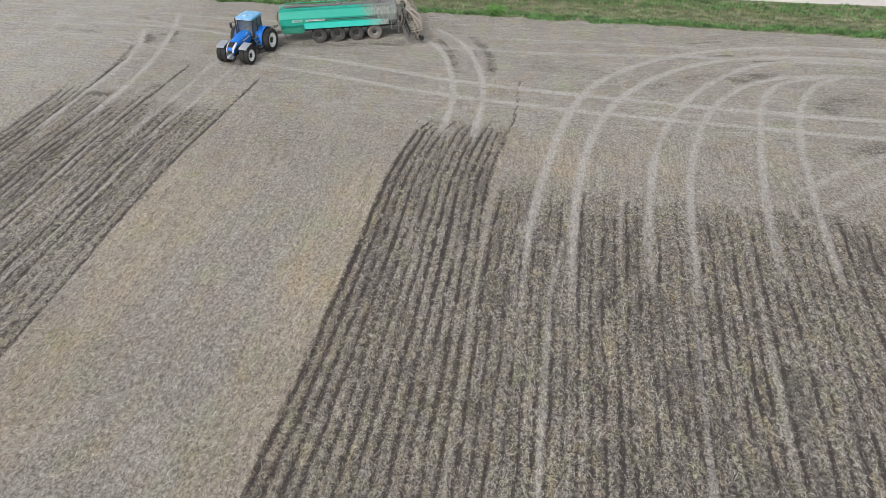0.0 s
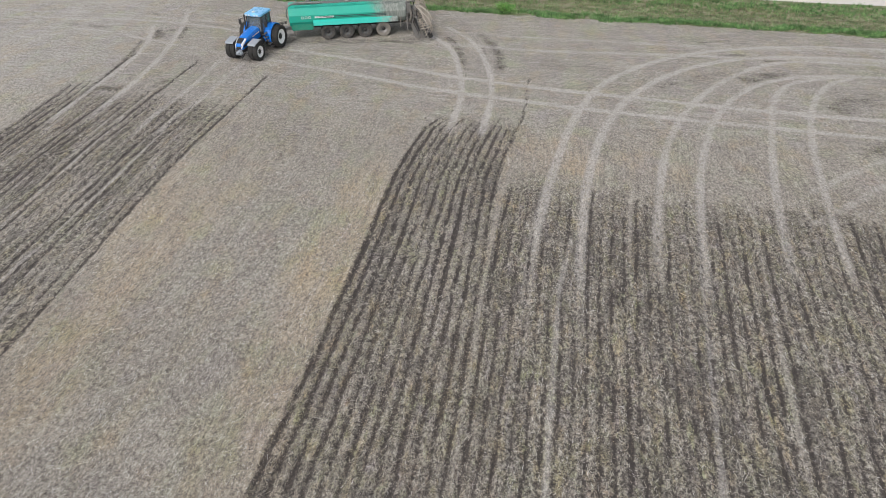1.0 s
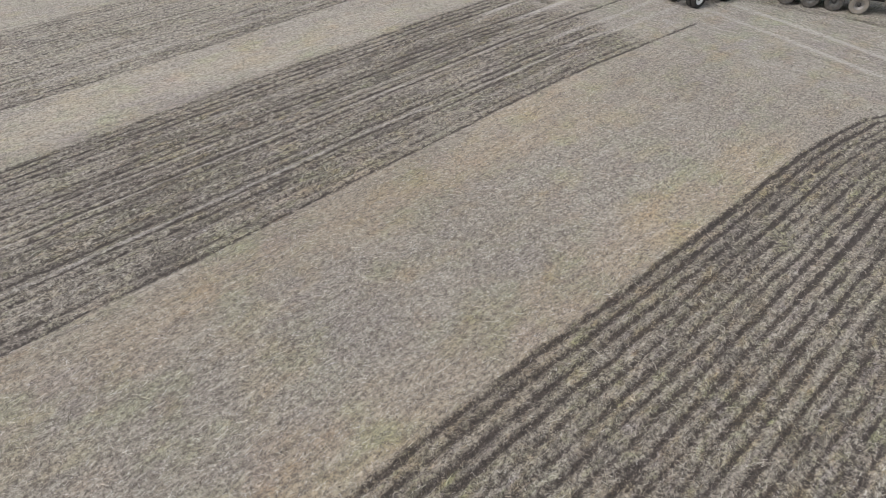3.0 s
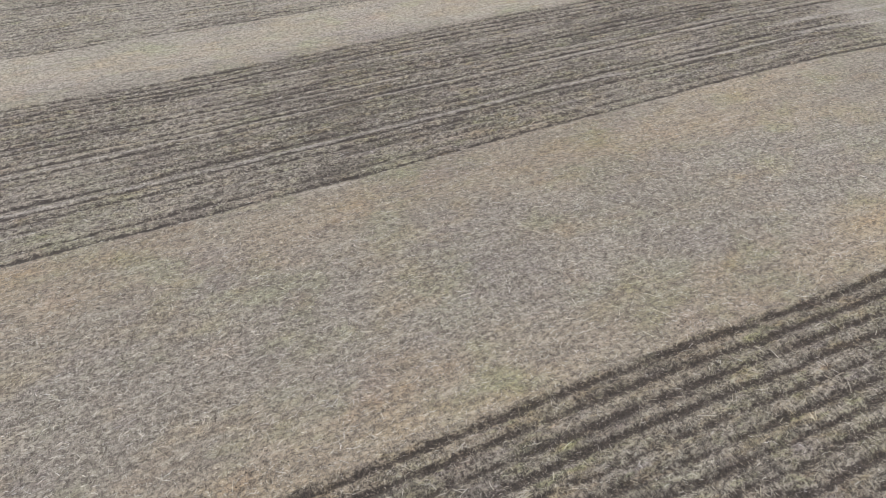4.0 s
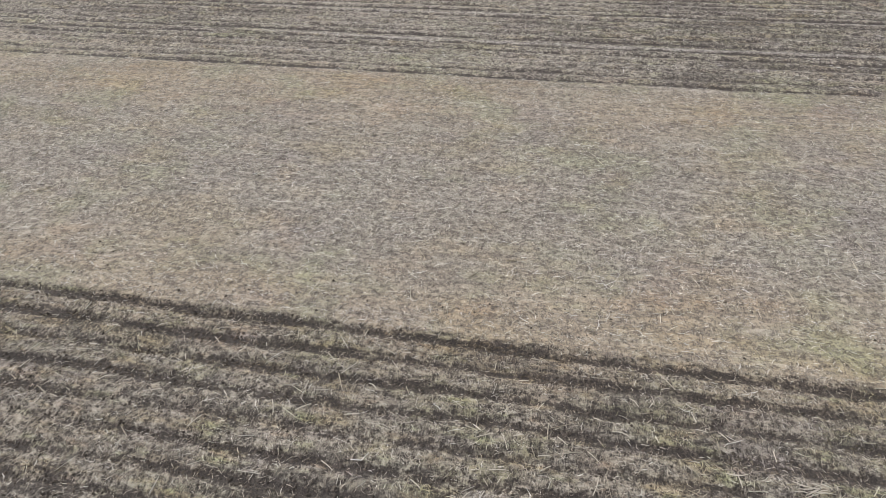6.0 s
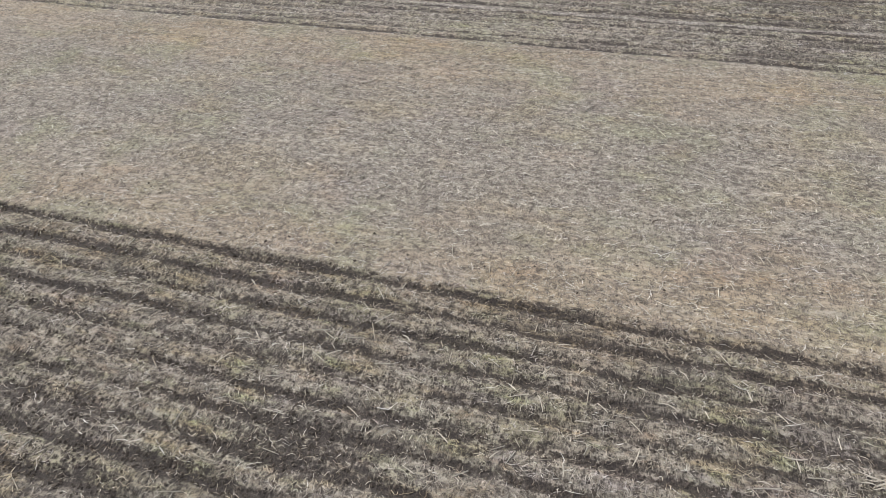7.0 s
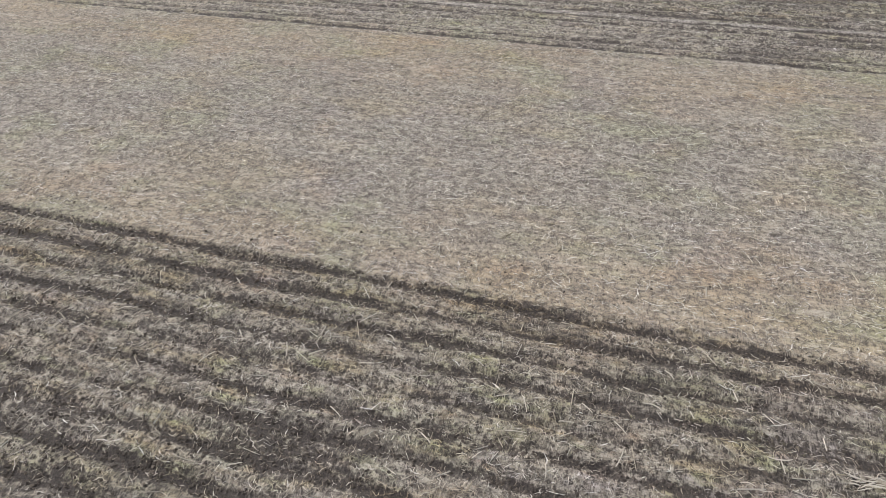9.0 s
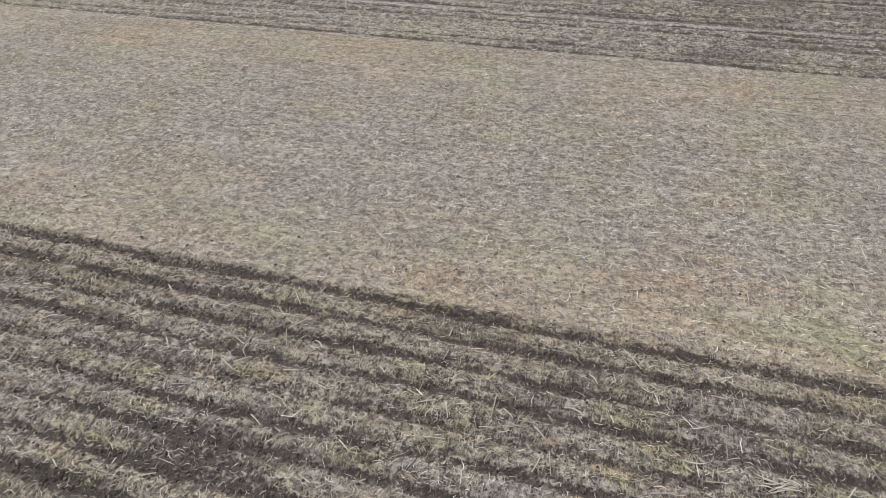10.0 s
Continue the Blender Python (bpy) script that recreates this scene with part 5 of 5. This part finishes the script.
        part("rear_leg", bm, STEEL, t)
        bm = bmesh.new()
        rod(bm, curve_points([(-5.0, s * 0.8, 1.2), (-5.6, s * 1.05, 1.35), (-5.8, s * 1.1, 2.0), (-5.6, s * 1.0, 2.6)]), 0.11, 8)
        part("outlet_pipe", bm, CAKED, t)
    return t


def build_injector(m):
    """Slurry injector bar, lifted for the turn; x forward, y along the bar, origin on the ground under its middle."""
    t = thing("injector_toolbar", m, "wide lifted injector bar with discs, tines and pale feed hoses", "slurry injector")
    rise = 0.42
    for x in (0.0, -0.75):
        bm = bmesh.new()
        block(bm, (x - 0.08, -3.95, 0.78 + rise), (x + 0.08, 3.95, 0.94 + rise), 0.015)
        part("beam", bm, BLACK, t)
    for y in (-3.6, -1.8, -0.6, 0.6, 1.8, 3.6):
        bm = bmesh.new()
        block(bm, (-0.72, y - 0.06, 0.80 + rise), (0.0, y + 0.06, 0.92 + rise), 0.01)
        part("cross_member", bm, STEEL, t)
    for s in (-1, 1):
        for pts, r in (([(0.05, s * 0.55, 0.86 + rise), (0.35, s * 0.7, 1.05)], 0.07), ([(0.0, s * 0.5, 0.95 + rise), (0.15, s * 0.5, 2.3), (0.35, s * 0.6, 2.4)], 0.06),
                       ([(-0.1, s * 1.9, 0.95 + rise), (-0.1, s * 1.2, 1.9), (0.1, s * 0.5, 2.2)], 0.05)):
            bm = bmesh.new()
            rod(bm, pts, r, 6)
            part("link_arm", bm, STEEL, t)
    for s in (-1, 1):
        bm = bmesh.new()
        lathe(bm, [(0.01, 0.22), (0.32, 0.22), (0.36, 0.16), (0.36, -0.16), (0.32, -0.22), (0.01, -0.22)], (0, 0, 0), 20)
        bmesh.ops.rotate(bm, verts=bm.verts, matrix=Matrix.Rotation(radians(90), 3, "X"))
        bmesh.ops.translate(bm, verts=bm.verts, vec=(-0.15, s * 1.3, 2.75))
        part("distributor", bm, STEEL, t)
        bm = bmesh.new()
        rod(bm, [(-0.15, s * 1.3, 2.6), (-0.1, s * 1.3, 0.9 + rise)], 0.06, 6)
        part("distributor_post", bm, BLACK, t)
        bm = bmesh.new()
        rod(bm, curve_points([(0.75, s * 0.4, 2.9), (0.45, s * 0.7, 3.6), (0.0, s * 1.2, 3.55), (-0.15, s * 1.3, 2.95)]), 0.10, 8)
        part("main_hose", bm, HOSE, t)
    for k in range(12):
        y = -3.8 + k * 0.69
        row = new("row_unit")
        row.parent = t
        bm = bmesh.new()
        lathe(bm, [(0.02, 0.03), (0.20, 0.02), (0.29, 0.006), (0.29, -0.006), (0.20, -0.02), (0.02, -0.03)], (0.15, y, 0.30 + rise), 18)
        part("disc", bm, STEEL, row)
        bm = bmesh.new()
        rod(bm, [(0.0, y, 0.8 + rise), (0.15, y + 0.04, 0.32 + rise)], 0.035, 5)
        part("disc_arm", bm, BLACK, row)
        bm = bmesh.new()
        rod(bm, curve_points([(-0.75, y, 0.85 + rise), (-0.95, y, 0.70 + rise), (-0.90, y, 0.35 + rise), (-0.62, y, 0.02 + rise)]), 0.04, 5)
        part("tine", bm, BLACK, row)
        for s in (-1, 1):
            bm = bmesh.new()
            lathe(bm, [(0.02, 0.02), (0.16, 0.015), (0.24, 0.004), (0.24, -0.004), (0.16, -0.02), (0.02, -0.02)], (-1.15, y + s * 0.13, 0.24 + rise), 14)
            part("closing_disc", bm, BLACK, row)
        bm = bmesh.new()
        c = -1.3 if y < 0 else 1.3
        rod(bm, curve_points([(-0.15, c + (y - c) * 0.1, 2.72), (-0.35, c + (y - c) * 0.4, 2.95 - abs(y - c) * 0.14), (-0.75, c + (y - c) * 0.85, 2.25 - abs(y - c) * 0.12), (-0.95, y, 1.5), (-0.85, y, 0.62 + rise), (-0.72, y, 0.25 + rise)]), 0.055, 6)
        part("feed_hose", bm, HOSE, row)
        bm = bmesh.new()
        bow = 0.25 + 0.2 * math.sin(k * 2.1)
        rod(bm, curve_points([(0.0, c + (y - c) * 0.15, 2.85), (-0.2 - bow, c + (y - c) * 0.55, 3.15 - abs(y - c) * 0.12), (-0.9 - bow, y - 0.2, 2.3), (-1.2, y + 0.15, 1.65), (-0.7, y + 0.1, 1.45), (-0.2, y, 1.36)]), 0.05, 6)
        part("return_hose", bm, HOSE, row)
        bm = bmesh.new()
        sway = 0.18 * math.sin(k * 1.7)
        rod(bm, curve_points([(-0.3, y + sway, 1.5), (-0.75, y + 0.22 + sway, 2.0), (-1.25, y + 0.1, 1.75), (-1.35, y - 0.15, 1.15), (-1.1, y, 0.35 + rise)]), 0.045, 6)
        part("vent_hose", bm, HOSE, row)
        bm = bmesh.new()
        block(bm, (-1.25, y - 0.05, 0.55 + rise), (-0.7, y + 0.05, 0.70 + rise), 0.015)
        rod(bm, [(-0.75, y + 0.1, 0.9 + rise), (-0.95, y + 0.12, 1.75)], 0.04, 6)
        part("press_arm", bm, STEEL, row)
    return t


tractor = build_tractor(pose(-27.5, 58.7, 0.0, 0, 0, -97.0) @ Matrix.Scale(1.05, 4))
tanker_pose = pose(-19.36, 63.42, 0.0, 0, 0, -161.6)
tanker = build_tanker(tanker_pose)
injector = build_injector(tanker_pose @ pose(-6.2, 0, 0, 0, 0, 0))


# ---- shrub on the verge ----
def build_shrub(m):
    t = thing("shrub", m, "small bright green leafy shrub on the verge", "shrub")
    bm = bmesh.new()
    tips = []
    for k in range(9):
        a = k * 2.4
        tip = (0.55 * math.cos(a) * (0.5 + 0.06 * k), 0.5 * math.sin(a) * (0.5 + 0.06 * k), 0.75 + 0.35 * ((k * 7) % 5) / 5)
        tips.append(tip)
        rod(bm, [(0, 0, -0.05), (tip[0] * 0.4, tip[1] * 0.4, 0.4), tip], 0.02, 5)
    part("stem", bm, DRYGRASS, t)
    r = random.Random(4)
    verts, faces = [], []
    for k in range(900):
        c = Vector(r.choice(tips)) * r.uniform(0.45, 1.05) + Vector((r.gauss(0, 0.16), r.gauss(0, 0.16), r.gauss(0, 0.13)))
        c.z = max(c.z, 0.1)
        q = Euler((r.uniform(-1, 1), r.uniform(-1, 1), r.uniform(0, 6.3))).to_matrix()
        o = len(verts)
        verts += [c + q @ Vector(p) for p in ((-0.07, 0, 0), (0, -0.035, 0.01), (0.09, 0, -0.01), (0, 0.035, 0.01))]
        faces.append((o, o + 1, o + 2, o + 3))
    me = fast_mesh("foliage", np.array([tuple(v) for v in verts]), np.array(faces), LEAF)
    leaf = new("foliage", me)
    leaf.parent = t
    return t


build_shrub(pose(-4.5, 72.2, -0.02) @ Matrix.Diagonal((1.75, 1.3, 1.0, 1)))
